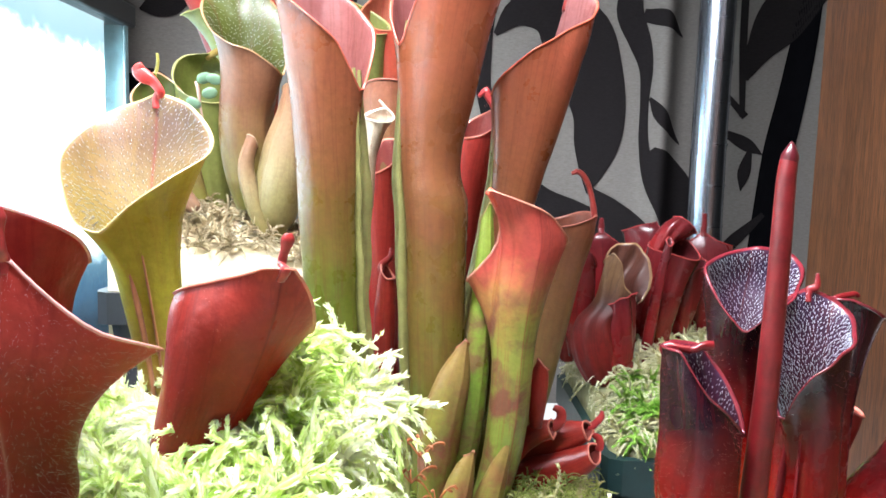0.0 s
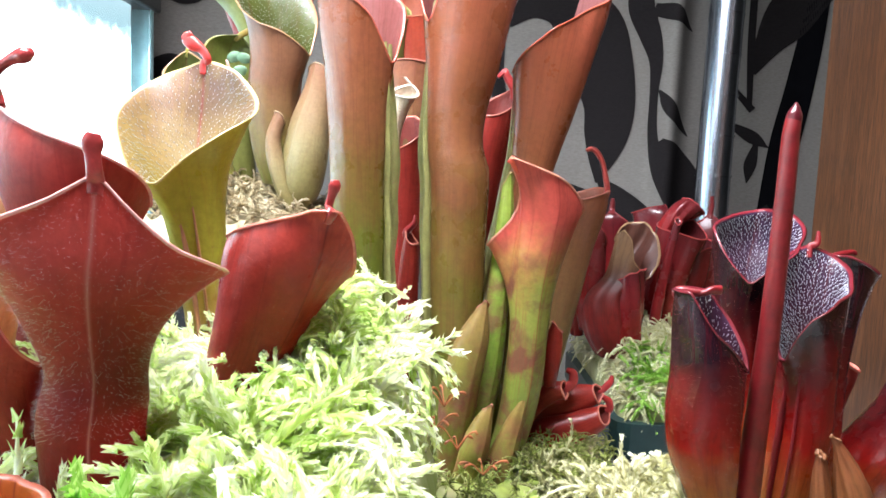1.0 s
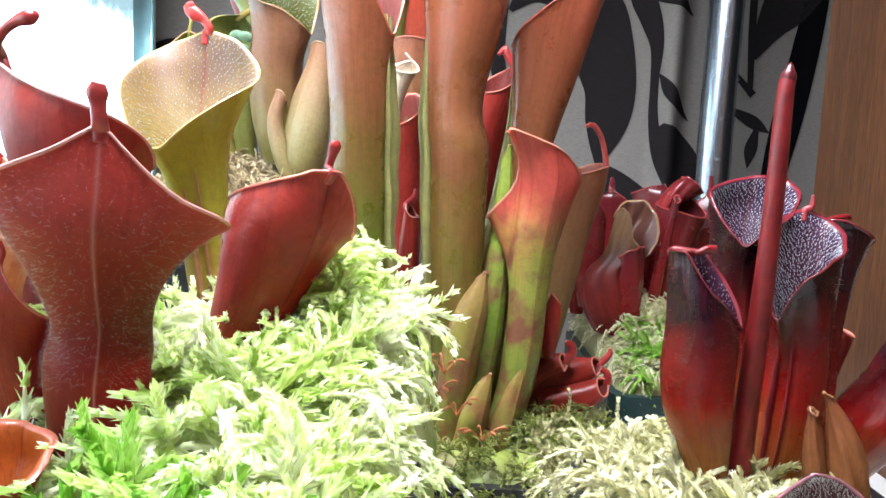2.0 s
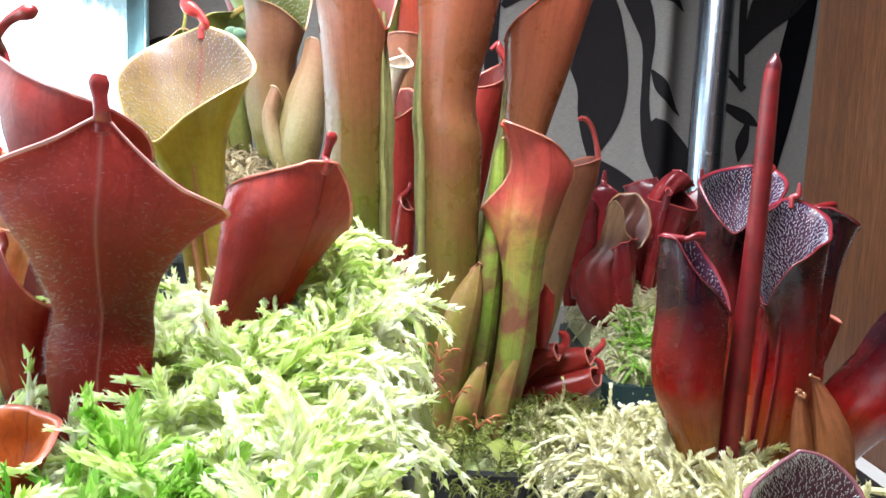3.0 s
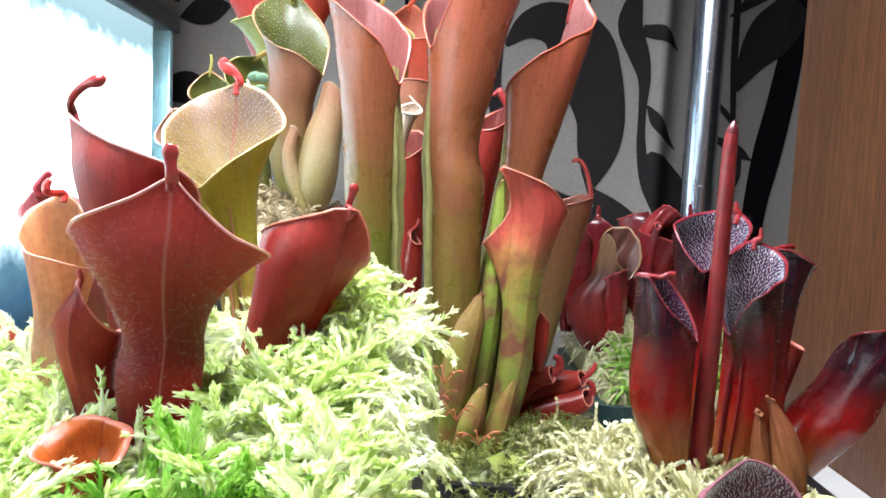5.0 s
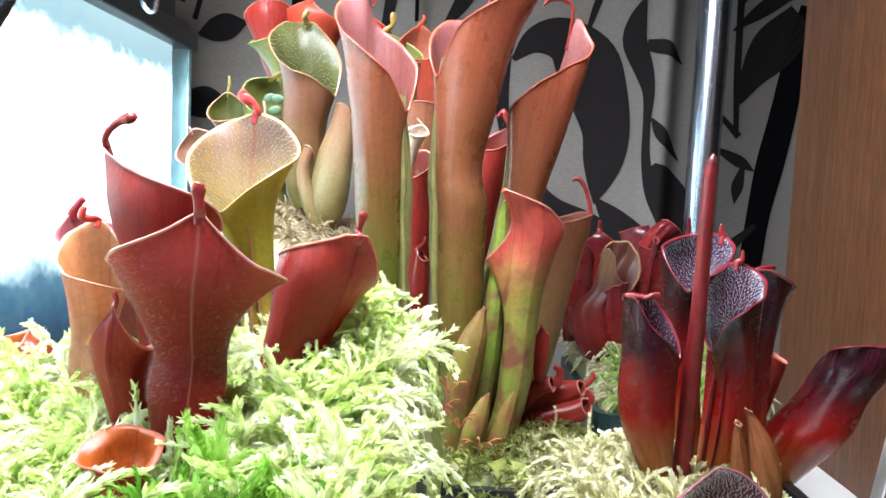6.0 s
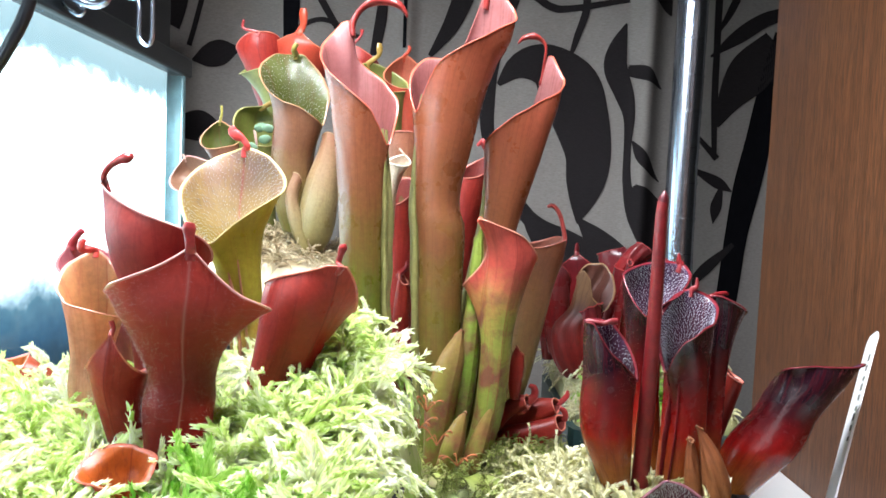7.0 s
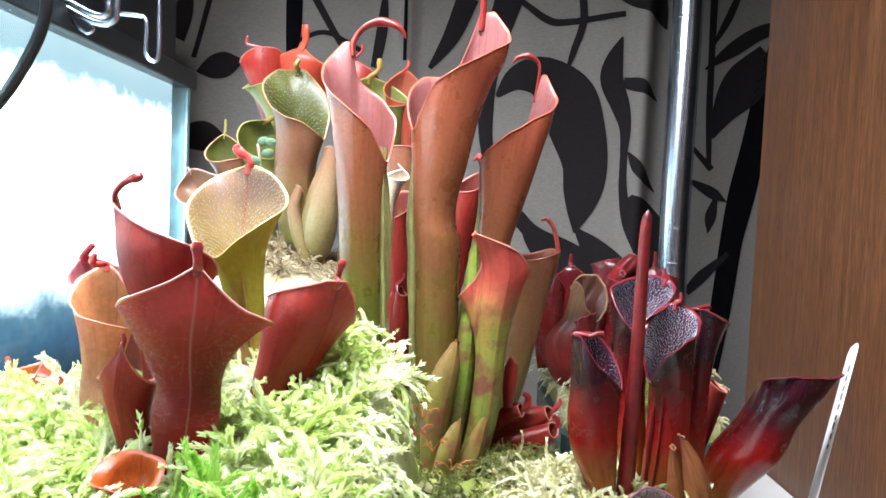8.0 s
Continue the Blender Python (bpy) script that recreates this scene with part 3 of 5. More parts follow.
# painted shade: the dark gap swinging down beside the wood panel
printed([(33.4, 38.7, 1.3), (32.5, 32.7, 2.4), (31.7, 27.4, 2.8), (30.8, 22.6, 3.0), (30.0, 17.7, 2.5), (29.6, 13.5, 2.4), (29.2, 9.2, 2.2), (28.8, 3.6, 1.3)], FOLD_SHADE)
printed([(25.5, 12.1, 0.8), (27.1, 14.0, 1.2), (29.7, 16.5, 0.5)])
printed([(-28.2, 33.6, 0.2), (-26.6, 34.0, 2.3), (-24.9, 34.5, 2.6), (-23.2, 34.9, 0.4)])
printed([(-29.3, 26.6, 2.5), (-27.1, 26.7, 3.2), (-24.8, 26.1, 1.0)])
printed([(-28.6, 35.1, 0.6), (-27.9, 37.5, 0.6), (-26.8, 41.7, 0.6)])
# painted shade of the narrow upright slits between folds
printed([(-17.6, 42.6, 1.9), (-17.6, 37.9, 1.7), (-17.9, 33.7, 0.7)], FOLD_SHADE)
printed([(-5.8, 43.1, 0.4), (-5.7, 35.4, 0.4)], FOLD_SHADE)
printed([(-15.7, 42.1, 0.8), (-12.9, 37.5, 0.7), (-10.3, 34.0, 0.6)])
printed([(-17.1, 37.0, 0.5), (-14.1, 38.0, 0.5), (-10.4, 36.4, 0.5)])
printed([(-8.1, 42.4, 0.6), (-8.3, 38.8, 1.2), (-8.9, 34.7, 1.0)])
printed([(-31.1, 37.4, 3.0), (-30.0, 39.8, 2.4), (-29.4, 42.2, 1.2)])
printed([(-3.1, 34.9, 0.5), (-0.9, 38.5, 1.8), (0.7, 42.7, 2.4)])


# chrome shelving pole
pole = thing("shelf_pole", (21, 60, 0), "chrome shelving pole with fine rings", "pole")
v, fc = swept(np.array([(*(23.08, 60, -9.33), 1.42), (*(21.97, 60, 14.81), 1.42), (*(22.02, 60, 41.16), 1.42), (*(21.94, 60, 53.95), 1.42)]) * CM, 40, 12)
link_mesh("tube", v, fc, CHROME, pole)
lo, hi = Vector((21.97, 60, 14.81)) * CM, Vector((22.02, 60, 41.16)) * CM
for k in range(-3, 18):
    p = lo + (hi - lo) * (0.128 * k + 0.03)
    up = (hi - lo).normalized()
    q = p + up * 0.0016
    v, fc = swept([(*p, 0.01435), (*q, 0.01435)], 40, 2)
    link_mesh("ring", v, fc, CHROME, pole)

# lit terrarium tank
TX = -0.257


# emission on the pane stands in for the tank's own inner lamp
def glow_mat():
    m, nt, nodes, links, b = make_mat("glowing_misted_pane")
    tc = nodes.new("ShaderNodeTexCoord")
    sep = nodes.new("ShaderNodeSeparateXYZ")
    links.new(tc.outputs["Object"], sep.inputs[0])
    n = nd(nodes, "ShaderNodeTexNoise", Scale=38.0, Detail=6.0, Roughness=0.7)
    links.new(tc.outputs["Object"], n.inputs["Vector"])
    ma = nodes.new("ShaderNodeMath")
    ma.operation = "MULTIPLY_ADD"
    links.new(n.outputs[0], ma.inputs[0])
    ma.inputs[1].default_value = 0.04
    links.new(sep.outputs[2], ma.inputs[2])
    # glow by object z: dim substrate and water line low, misted white above
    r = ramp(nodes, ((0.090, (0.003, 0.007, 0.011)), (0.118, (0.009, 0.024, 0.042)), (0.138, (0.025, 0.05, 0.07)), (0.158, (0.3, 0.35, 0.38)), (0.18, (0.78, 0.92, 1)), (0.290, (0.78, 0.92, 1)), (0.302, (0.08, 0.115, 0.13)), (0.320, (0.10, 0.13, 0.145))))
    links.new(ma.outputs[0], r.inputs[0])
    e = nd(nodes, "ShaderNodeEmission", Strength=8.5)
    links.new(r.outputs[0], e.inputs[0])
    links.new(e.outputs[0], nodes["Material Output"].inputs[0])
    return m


GLASS, gnt, gn, gl, gb = make_mat("tank_glass")
gb.inputs["Transmission Weight"].default_value = 1.0
gb.inputs["Roughness"].default_value = 0.02
gb.inputs["IOR"].default_value = 1.45
gb.inputs["Base Color"].default_value = (0.80, 0.93, 0.95, 1)
EDGE_GLASS = plain_mat("green_glass_edge", (0.22, 0.38, 0.42), 0.15, var=0.3, scale=60, coat=0.5)
tank = thing("terrarium_tank", (-45, 30, 0), "brightly lit glass terrarium with a black hood", "terrarium")
part("glow_pane", box_bm((TX - 0.016, -0.05, 0.0), (TX - 0.012, 0.562, 0.312)), glow_mat(), tank, "misted pane that glows itself in place of the tank's lit inside")
pane = part("side_pane", box_bm((TX - 0.004, -0.05, 0.0), (TX, 0.576, 0.31), 0.0008), GLASS, tank, "clear glass side pane")
pane.visible_shadow = False
part("corner_strip", box_bm((TX - 0.022, 0.577, 0.0), (TX + 0.0005, 0.583, 0.31), 0.001), EDGE_GLASS, tank, "bluish-green glass corner")
part("back_pane", box_bm((-0.70, 0.577, 0.0), (TX - 0.0225, 0.583, 0.31), 0.001), EDGE_GLASS, tank)
part("hood_rim", box_bm((-0.70, -0.05, 0.304), (TX + 0.004, 0.590, 0.322), 0.002), BLACK_PLASTIC, tank, "black plastic top rim")
part("hood", box_bm((-0.70, -0.05, 0.3225), (TX - 0.010, 0.575, 0.40), 0.006), BLACK_PLASTIC, tank, "black plastic hood")


def wire(points, radius, mat, name, parent, label="", n=70):
    v, fc = swept([(*(Vector(p) * CM), radius) for p in points], 10, n)
    return link_mesh(name, v, fc, mat, parent, label)


# bent chrome wires of the lamp stand on the tank, and its cable
stand = thing("wire_rack", (-26, 33, 33), "bent chrome wire rack hanging at the tank hood", "rack")
WY = 0.36
wire([(-26.31, 36, 32.74), (-26.12, 36, 32.31), (-24.98, 36, 31.7), (-23.66, 36, 31.09), (-22.8, 36, 30.97), (-22.21, 36, 31.29), (-22.15, 36, 32.16), (-22.17, 36, 33.25)], 0.0022, CHROME, "wire", stand)
wire([(-27.02, 35, 33.12), (-24.81, 35, 32.07), (-23.04, 35, 31.28), (-22.23, 35, 31.38), (-22.18, 35, 32.37), (-22.27, 35, 33.29)], 0.0022, CHROME, "wire", stand)
wire([(-23.12, 38, 32.17), (-21.8, 38, 32.1), (-21.09, 38, 31.79), (-21.05, 38, 30.12), (-20.96, 38, 29.43), (-20.56, 38, 29.07), (-20.18, 38, 29.31), (-20.14, 38, 30.91), (-20.22, 38, 34.31)], 0.0016, CHROME, "wire", stand)
wire([(-25.44, 36.5, 31.52), (-25.05, 36.5, 30.95), (-24.29, 36.5, 30.46), (-23.92, 36.5, 30.77), (-24.49, 36.5, 31.26)], 0.0014, CHROME, "wire", stand)
cable = thing("cable", (-22, 26, 30), "black electric cable hanging over the tank", "cable")
wire([(-19.84, 24, 30.19), (-19.71, 24, 28.84), (-20.02, 24, 27.47), (-20.84, 24, 25.8), (-21.94, 24, 24.16), (-23.62, 24, 22.38), (-25.88, 24, 20.62)], 0.0030, BLACK_PLASTIC, "cord", cable)


# ---- pots and moss ----
def pot(lo, hi, top, mat, label, wall=0.0025):
    ob = thing("plant_pot", ((lo[0] + hi[0]) * 50, (lo[1] + hi[1]) * 50, 0), label, "pot", "square pots on the shelf")
    bm = bmesh.new()
    inset = 0.008
    rings = [(inset, 0.0), (0.002, top - 0.016), (-0.002, top - 0.016), (-0.002, top), (wall, top), (wall + 0.002, top - 0.02)]
    prev = None
    for off, z in rings:
        x0, x1, y0, y1 = lo[0] + off, hi[0] - off, lo[1] + off, hi[1] - off
        c = 0.008
        ring = [bm.verts.new(p) for p in ((x0 + c, y0, z), (x1 - c, y0, z), (x1 - c * 0.3, y0 + c * 0.3, z), (x1, y0 + c, z), (x1, y1 - c, z), (x1 - c, y1, z), (x0 + c, y1, z), (x0, y1 - c, z), (x0, y0 + c, z), (x0 + c * 0.3, y0 + c * 0.3, z))]
        if prev:
            for k in range(len(ring)):
                bm.faces.new((prev[k], prev[(k + 1) % len(ring)], ring[(k + 1) % len(ring)], ring[k]))
        else:
            bm.faces.new(ring[::-1])
        prev = ring
    part("shell", bm, mat, ob)
    part("soil", box_bm((lo[0] + 0.009, lo[1] + 0.009, 0.004), (hi[0] - 0.009, hi[1] - 0.009, top - 0.004)), PEAT, ob, "dark wet peat")
    return ob


pot((-0.215, 0.035), (-0.012, 0.222), 0.088, POT_BLACK, "black square pot hidden under a moss mound")
pot((-0.034, 0.222), (0.066, 0.336), 0.058, POT_BLACK, "black square pot with moss round tall pitchers")
pot((0.040, 0.095), (0.128, 0.205), 0.078, POT_BLACK, "black square pot of the purple pitcher plant")
pot((0.0755, 0.300), (0.172, 0.440), 0.070, POT_GREEN, "dark green square pot of the dark red plant")
pot((-0.170, 0.345), (-0.040, 0.480), 0.130, POT_BLACK, "dark square pot with dried moss")


def moss_mat(name, cols, trans=0.36):
    m, nt, nodes, links, b = make_mat(name)
    g = nodes.new("ShaderNodeNewGeometry")
    tc = nodes.new("ShaderNodeTexCoord")
    n = nd(nodes, "ShaderNodeTexNoise", Scale=45.0, Detail=3.0)
    links.new(tc.outputs["Object"], n.inputs["Vector"])
    ma = nodes.new("ShaderNodeMath")
    ma.operation = "MULTIPLY_ADD"
    links.new(g.outputs["Random Per Island"], ma.inputs[0])
    ma.inputs[1].default_value = 0.35
    sb = nodes.new("ShaderNodeMath")
    sb.operation = "SUBTRACT"
    links.new(n.outputs[0], sb.inputs[0])
    sb.inputs[1].default_value = 0.17
    links.new(sb.outputs[0], ma.inputs[2])
    r = ramp(nodes, tuple((0.28 + 0.45 * i / (len(cols) - 1), c) for i, c in enumerate(cols)))
    links.new(ma.outputs[0], r.inputs[0])
    links.new(r.outputs[0], b.inputs["Base Color"])
    b.inputs["Roughness"].default_value = 0.5
    tr = nodes.new("ShaderNodeBsdfTranslucent")
    links.new(r.outputs[0], tr.inputs[0])
    ms = nd(nodes, "ShaderNodeMixShader", Fac=trans)
    links.new(b.outputs[0], ms.inputs[1])
    links.new(tr.outputs[0], ms.inputs[2])
    links.new(ms.outputs[0], nodes["Material Output"].inputs[0])
    return m


MOSS_LIVE = moss_mat("live_sphagnum", ((0.54, 0.69, 0.19), (0.79, 0.87, 0.43), (0.91, 0.94, 0.69), (0.97, 0.97, 0.88)), 0.55)
MOSS_GREEN = moss_mat("green_sphagnum", ((0.14, 0.38, 0.03), (0.36, 0.62, 0.10), (0.64, 0.80, 0.28)), 0.48)
MOSS_CREAM = moss_mat("cream_sphagnum", ((0.28, 0.28, 0.10), (0.52, 0.50, 0.26), (0.74, 0.71, 0.47)))
MOSS_CREAM2 = moss_mat("bright_cream_sphagnum", ((0.50, 0.48, 0.20), (0.76, 0.73, 0.46), (0.90, 0.88, 0.70)))
MOSS_DRY = moss_mat("dried_sphagnum", ((0.24, 0.17, 0.08), (0.48, 0.38, 0.22), (0.70, 0.62, 0.44)), 0.15)
MOSS_DARK = moss_mat("mixed_low_moss", ((0.07, 0.05, 0.02), (0.17, 0.19, 0.04), (0.36, 0.44, 0.09), (0.40, 0.32, 0.18)), 0.2)


def branch(verts, faces, p, d, length, radius, droop, rng, leaves=4):
    """One tapering, curling, knobby moss branch with a few tiny scale leaves."""
    n, sides = 7, 5
    d = unit(d)
    s = unit(np.cross(d, rng.normal(0, 1, 3)))
    prev, cur = None, np.array(p, float)
    bend = rng.normal(0, 0.10, 3)
    for i in range(n + 1):
        t = i / n
        u = unit(np.cross(d, s))
        s = np.cross(u, d)
        r = radius * (1 - 0.82 * t**1.4) * (1.22 if i % 2 else 0.85)
        base = len(verts)
        for k in range(sides):
            a = 2 * math.pi * k / sides
            verts.append(cur + r * (math.cos(a) * s + math.sin(a) * u))
        if prev is not None:
            for k in range(sides):
                faces.append((prev + k, prev + (k + 1) % sides, base + (k + 1) % sides, base + k))
        if i and leaves:
            for k in range(leaves):
                a = rng.uniform(0, 6.28)
                o = math.cos(a) * s + math.sin(a) * u
                w = np.cross(d, o)
                b = len(verts)
                q = cur + o * r * 0.6
                verts += [q - w * radius * 0.85, q + w * radius * 0.85, q + (d * 3.2 + o * 1.5 + bend * 3) * radius * (1.2 - 0.5 * t)]
                faces.append((b, b + 1, b + 2))
        prev = base
        cur = cur + d * length / n
        d = unit(d + np.array([0, 0, -droop / n]) + bend + rng.normal(0, 0.05, 3))
    faces.append(tuple(range(prev, prev + sides)))


def moss_head(verts, faces, p, size, rng, up=(0, 0, 1), count=15):
    up = unit(np.array(up, float))
    a0 = rng.uniform(0, 6.28)
    for k in range(count):
        a = a0 + 2.4 * k
        tier = k / count
        el = 1.25 - 1.45 * tier + rng.normal(0, 0.12)
        side = unit(np.cross(up, (math.cos(a), math.sin(a), 0.3)))
        d = up * math.sin(el) + side * math.cos(el)
        le = size * (0.45 + 0.65 * tier) * rng.uniform(0.8, 1.2)
        branch(verts, faces, np.array(p) - up * size * 0.25 * tier, d, le, size * 0.036 * rng.uniform(0.8, 1.3), 1.0 + 1.1 * tier, rng, 7)


def moss_patch(name, label, mat, spots, size, seed, count=15, sunk=None):
    """spots: places of the heads, in metres."""
    rng = np.random.default_rng(seed)
    verts, faces = [], []
    for p in spots:
        moss_head(verts, faces, p, size * rng.uniform(0.7, 1.25), rng, (rng.normal(0, 0.3), rng.normal(-0.15, 0.3), 1), count)
    return tagged(link_mesh(name, verts, faces, mat, None, "", True), label, "moss", kind="stuff")


def bed(name, label, mat, x0, x1, y0, y1, height, n=40):
    """The dense body of moss under the heads."""
    v, fc = [], []
    for j in range(n + 1):
        for i in range(n + 1):
            x, y = x0 + (x1 - x0) * i / n, y0 + (y1 - y0) * j / n
            v.append((x, y, height(x, y) - 0.006 + 0.004 * noise.noise(Vector((x * 160, y * 160, 1.7)))))
    for j in range(n):
        for i in range(n):
            a = j * (n + 1) + i
            fc.append((a, a + 1, a + n + 2, a + n + 1))
    rim = [i for i in range(n + 1)] + [j * (n + 1) + n for j in range(1, n + 1)] + [n * (n + 1) + i for i in range(n - 1, -1, -1)] + [j * (n + 1) for j in range(n - 1, 0, -1)]
    low = len(v)
    for k in rim:
        v.append((v[k][0], v[k][1], min(v[k][2] - 0.002, 0.062)))
    for k in range(len(rim)):
        q = (k + 1) % len(rim)
        fc.append((rim[q], rim[k], low + k, low + q))
    return tagged(link_mesh(name, v, fc, mat), label, "moss", kind="stuff")


def spread(n, x0, x1, y0, y1, height, seed, keep=lambda x, y: True, gap=0.0):
    rng = np.random.default_rng(seed)
    out = []
    tries = 0
    while len(out) < n and tries < n * 40:
        tries += 1
        x, y = rng.uniform(x0, x1), rng.uniform(y0, y1)
        if keep(x, y) and all((x - a) ** 2 + (y - b) ** 2 > gap * gap for a, b, _ in out):
            out.append((x, y, height(x, y) + rng.normal(0, 0.0015)))
    return out


def front_height(x, y):
    """The big front mound: highest at its back right, sinking to the front and left."""
    h = 0.103 + 0.031 * math.exp(-(((x + 0.040) / 0.036) ** 2 + ((y - 0.198) / 0.050) ** 2))
    h += 0.008 * math.exp(-(((x + 0.045) / 0.035) ** 2 + ((y - 0.12) / 0.03) ** 2))
    h += 0.008 * math.exp(-(((x + 0.165) / 0.035) ** 2 + ((y - 0.16) / 0.06) ** 2))
    h -= 0.008 * math.exp(-(((x + 0.092) / 0.022) ** 2 + ((y - 0.105) / 0.02) ** 2))
    h += 0.011 * math.exp(-(((x + 0.085) / 0.035) ** 2 + ((y - 0.205) / 0.03) ** 2))
    h -= 0.04 * max(0.0, (0.085 - y) / 0.06) ** 1.5
    h -= 0.035 * max(0.0, (x + 0.030) / 0.025) ** 2
    return h + 0.004 * noise.noise(Vector((x * 60, y * 60, 0)))


bed("moss_bed", "pale packed moss body of the front mound", MOSS_LIVE, -0.212, -0.006, 0.045, 0.224, front_height)
heads = spread(280, -0.208, -0.017, 0.045, 0.222, front_height, 3, lambda x, y: math.hypot(x + 0.091, y - 0.104) > 0.017, gap=0.0093)
green_spot = lambda q: math.hypot((q[0] + 0.066) / 0.030, (q[1] - 0.086) / 0.022) < 1
moss_patch("sphagnum_moss", "bright yellow-green living moss heads, almost white", MOSS_LIVE, [q for q in heads if not green_spot(q)], 0.0245, 5, 17)
moss_patch("green_moss", "fresh green moss heads in the mound", MOSS_GREEN, [q for q in heads if green_spot(q)], 0.025, 6, 17)

# long pale strands hanging out of the mound's edge
rng = np.random.default_rng(77)
sv, sf = [], []
for q in spread(70, -0.120, -0.016, 0.07, 0.220, front_height, 31, gap=0.005):
    branch(sv, sf, q, np.array([rng.uniform(0.1, 1.0), rng.uniform(-1.0, 0.2), rng.uniform(0.1, 0.9)]), rng.uniform(0.018, 0.036), 0.0012, rng.uniform(0.6, 2.8), rng, 5)
tagged(link_mesh("moss_strands", sv, sf, MOSS_LIVE, None, "", True), "long pale moss strands at the mound's edge", "moss", kind="stuff")

mid_height = lambda x, y: 0.068 - 0.010 * max(0, (0.236 - y) / 0.014) + 0.003 * noise.noise(Vector((x * 90, y * 90, 3))) + 0.004 * math.exp(-(((x - 0.045) / 0.02) ** 2 + ((y - 0.25) / 0.02) ** 2))
bed("moss_bed", "brown-green low moss in the middle pot", MOSS_DARK, -0.031, 0.063, 0.225, 0.332, mid_height, 26)
moss_patch("low_moss", "low green and brown moss at the tall tubes", MOSS_DARK, spread(420, -0.036, 0.066, 0.213, 0.330, mid_height, 9, gap=0.0025), 0.0065, 10, 11)
moss_patch("cream_moss", "cream spiky moss heads beside the tall tubes", MOSS_CREAM, spread(20, 0.030, 0.066, 0.214, 0.252, lambda x, y: mid_height(x, y) - 0.002, 12, gap=0.006), 0.016, 13)

right_height = lambda x, y: 0.086 + 0.004 * noise.noise(Vector((x * 70, y * 70, 5))) - 0.02 * max(0, (y - 0.205) / 0.02) - 0.015 * max(0, (0.048 - x) / 0.01)
bed("moss_bed", "cream packed moss of the purple plant", MOSS_CREAM, 0.043, 0.118, 0.098, 0.202, right_height, 26)
moss_patch("cream_moss", "cream and yellow moss round the purple plant", MOSS_CREAM2, spread(110, 0.038, 0.119, 0.092, 0.206, right_height, 14, lambda x, y: x < 0.108 - 0.25 * max(0.0, y - 0.13), gap=0.0070), 0.019, 15, 16)

far_height = lambda x, y: 0.083 + 0.022 * (1 - math.exp(-max(0.0, y - 0.302) / 0.022)) - 0.022 * math.exp(-max(0.0, x - 0.079) / 0.010) + 0.004 * noise.noise(Vector((x * 60, y * 60, 8)))
bed("moss_bed", "cream packed moss in the green pot", MOSS_CREAM, 0.079, 0.168, 0.304, 0.436, far_height, 26)
moss_patch("cream_moss", "cream moss in the green pot", MOSS_CREAM2, spread(120, 0.078, 0.170, 0.302, 0.436, far_height, 16, gap=0.006), 0.014, 17)
moss_patch("green_moss", "yellow-green trailing moss at the pot edge", MOSS_GREEN, spread(26, 0.088, 0.150, 0.301, 0.335, far_height, 18, gap=0.006), 0.016, 19)

back_height = lambda x, y: 0.150 + 0.022 * math.exp(-(((x + 0.13) / 0.05) ** 2 + ((y - 0.40) / 0.05) ** 2)) + 0.004 * noise.noise(Vector((x * 70, y * 70, 9)))
bed("moss_bed", "dried moss body in the back pot", MOSS_DRY, -0.166, -0.044, 0.349, 0.476, back_height, 26)
moss_patch("dried_moss", "dry straw-coloured curled moss", MOSS_DRY, spread(200, -0.166, -0.044, 0.347, 0.470, back_height, 20, gap=0.005), 0.013, 21, 10)

# ---- the plants ----

plant = thing("pitcher_plant", (-8.36, 13.2, 9.38), "maroon pitcher plant rooted in the front moss", "plant")
pitcher(plant, [(-8.24, 13.2, 10.39, 1.04), (-8.25, 13.2, 11.18, 1.06), (-8.26, 13.2, 11.98, 1.09), (-8.2, 13.2, 12.57, 1.1), (-8.16, 13.2, 12.97, 1.04), (-8.14, 13.2, 13.36, 1.03), (-8.18, 13.2, 13.95, 1.19), (-8.2, 13.2, 14.54, 1.43), (-8.2, 13.2, 15.12, 1.73), (-8.17, 13.2, 15.71, 1.91), (-8.1, 13.2, 16.3, 1.9), (-8.03, 13.2, 17.46, 1.8)],
        0.701, -158.1, MAROON, 0.22, 1.25, [(-7.33, 11.45, 17.66, 0.15), (-7.36, 11.45, 17.95, 0.15), (-7.37, 11.45, 18.2, 0.2), (-7.34, 11.45, 18.38, 0.12)], fuzz=6, midrib=1, level=1.0,
        mouth=[(-115.7, 15.28, 2.1), (-90, 15.85, 2.48), (-31.4, 16.54, 2.35), (-3.2, 17.03, 1.9), (21.9, 17.6, 1.6), (43.8, 16.8, 1.9), (62, 16.1, 2.35), (90, 15.59, 2.84), (127.8, 14.98, 2.1), (191.1, 14.93, 1.7)], spoon_at=21.9)
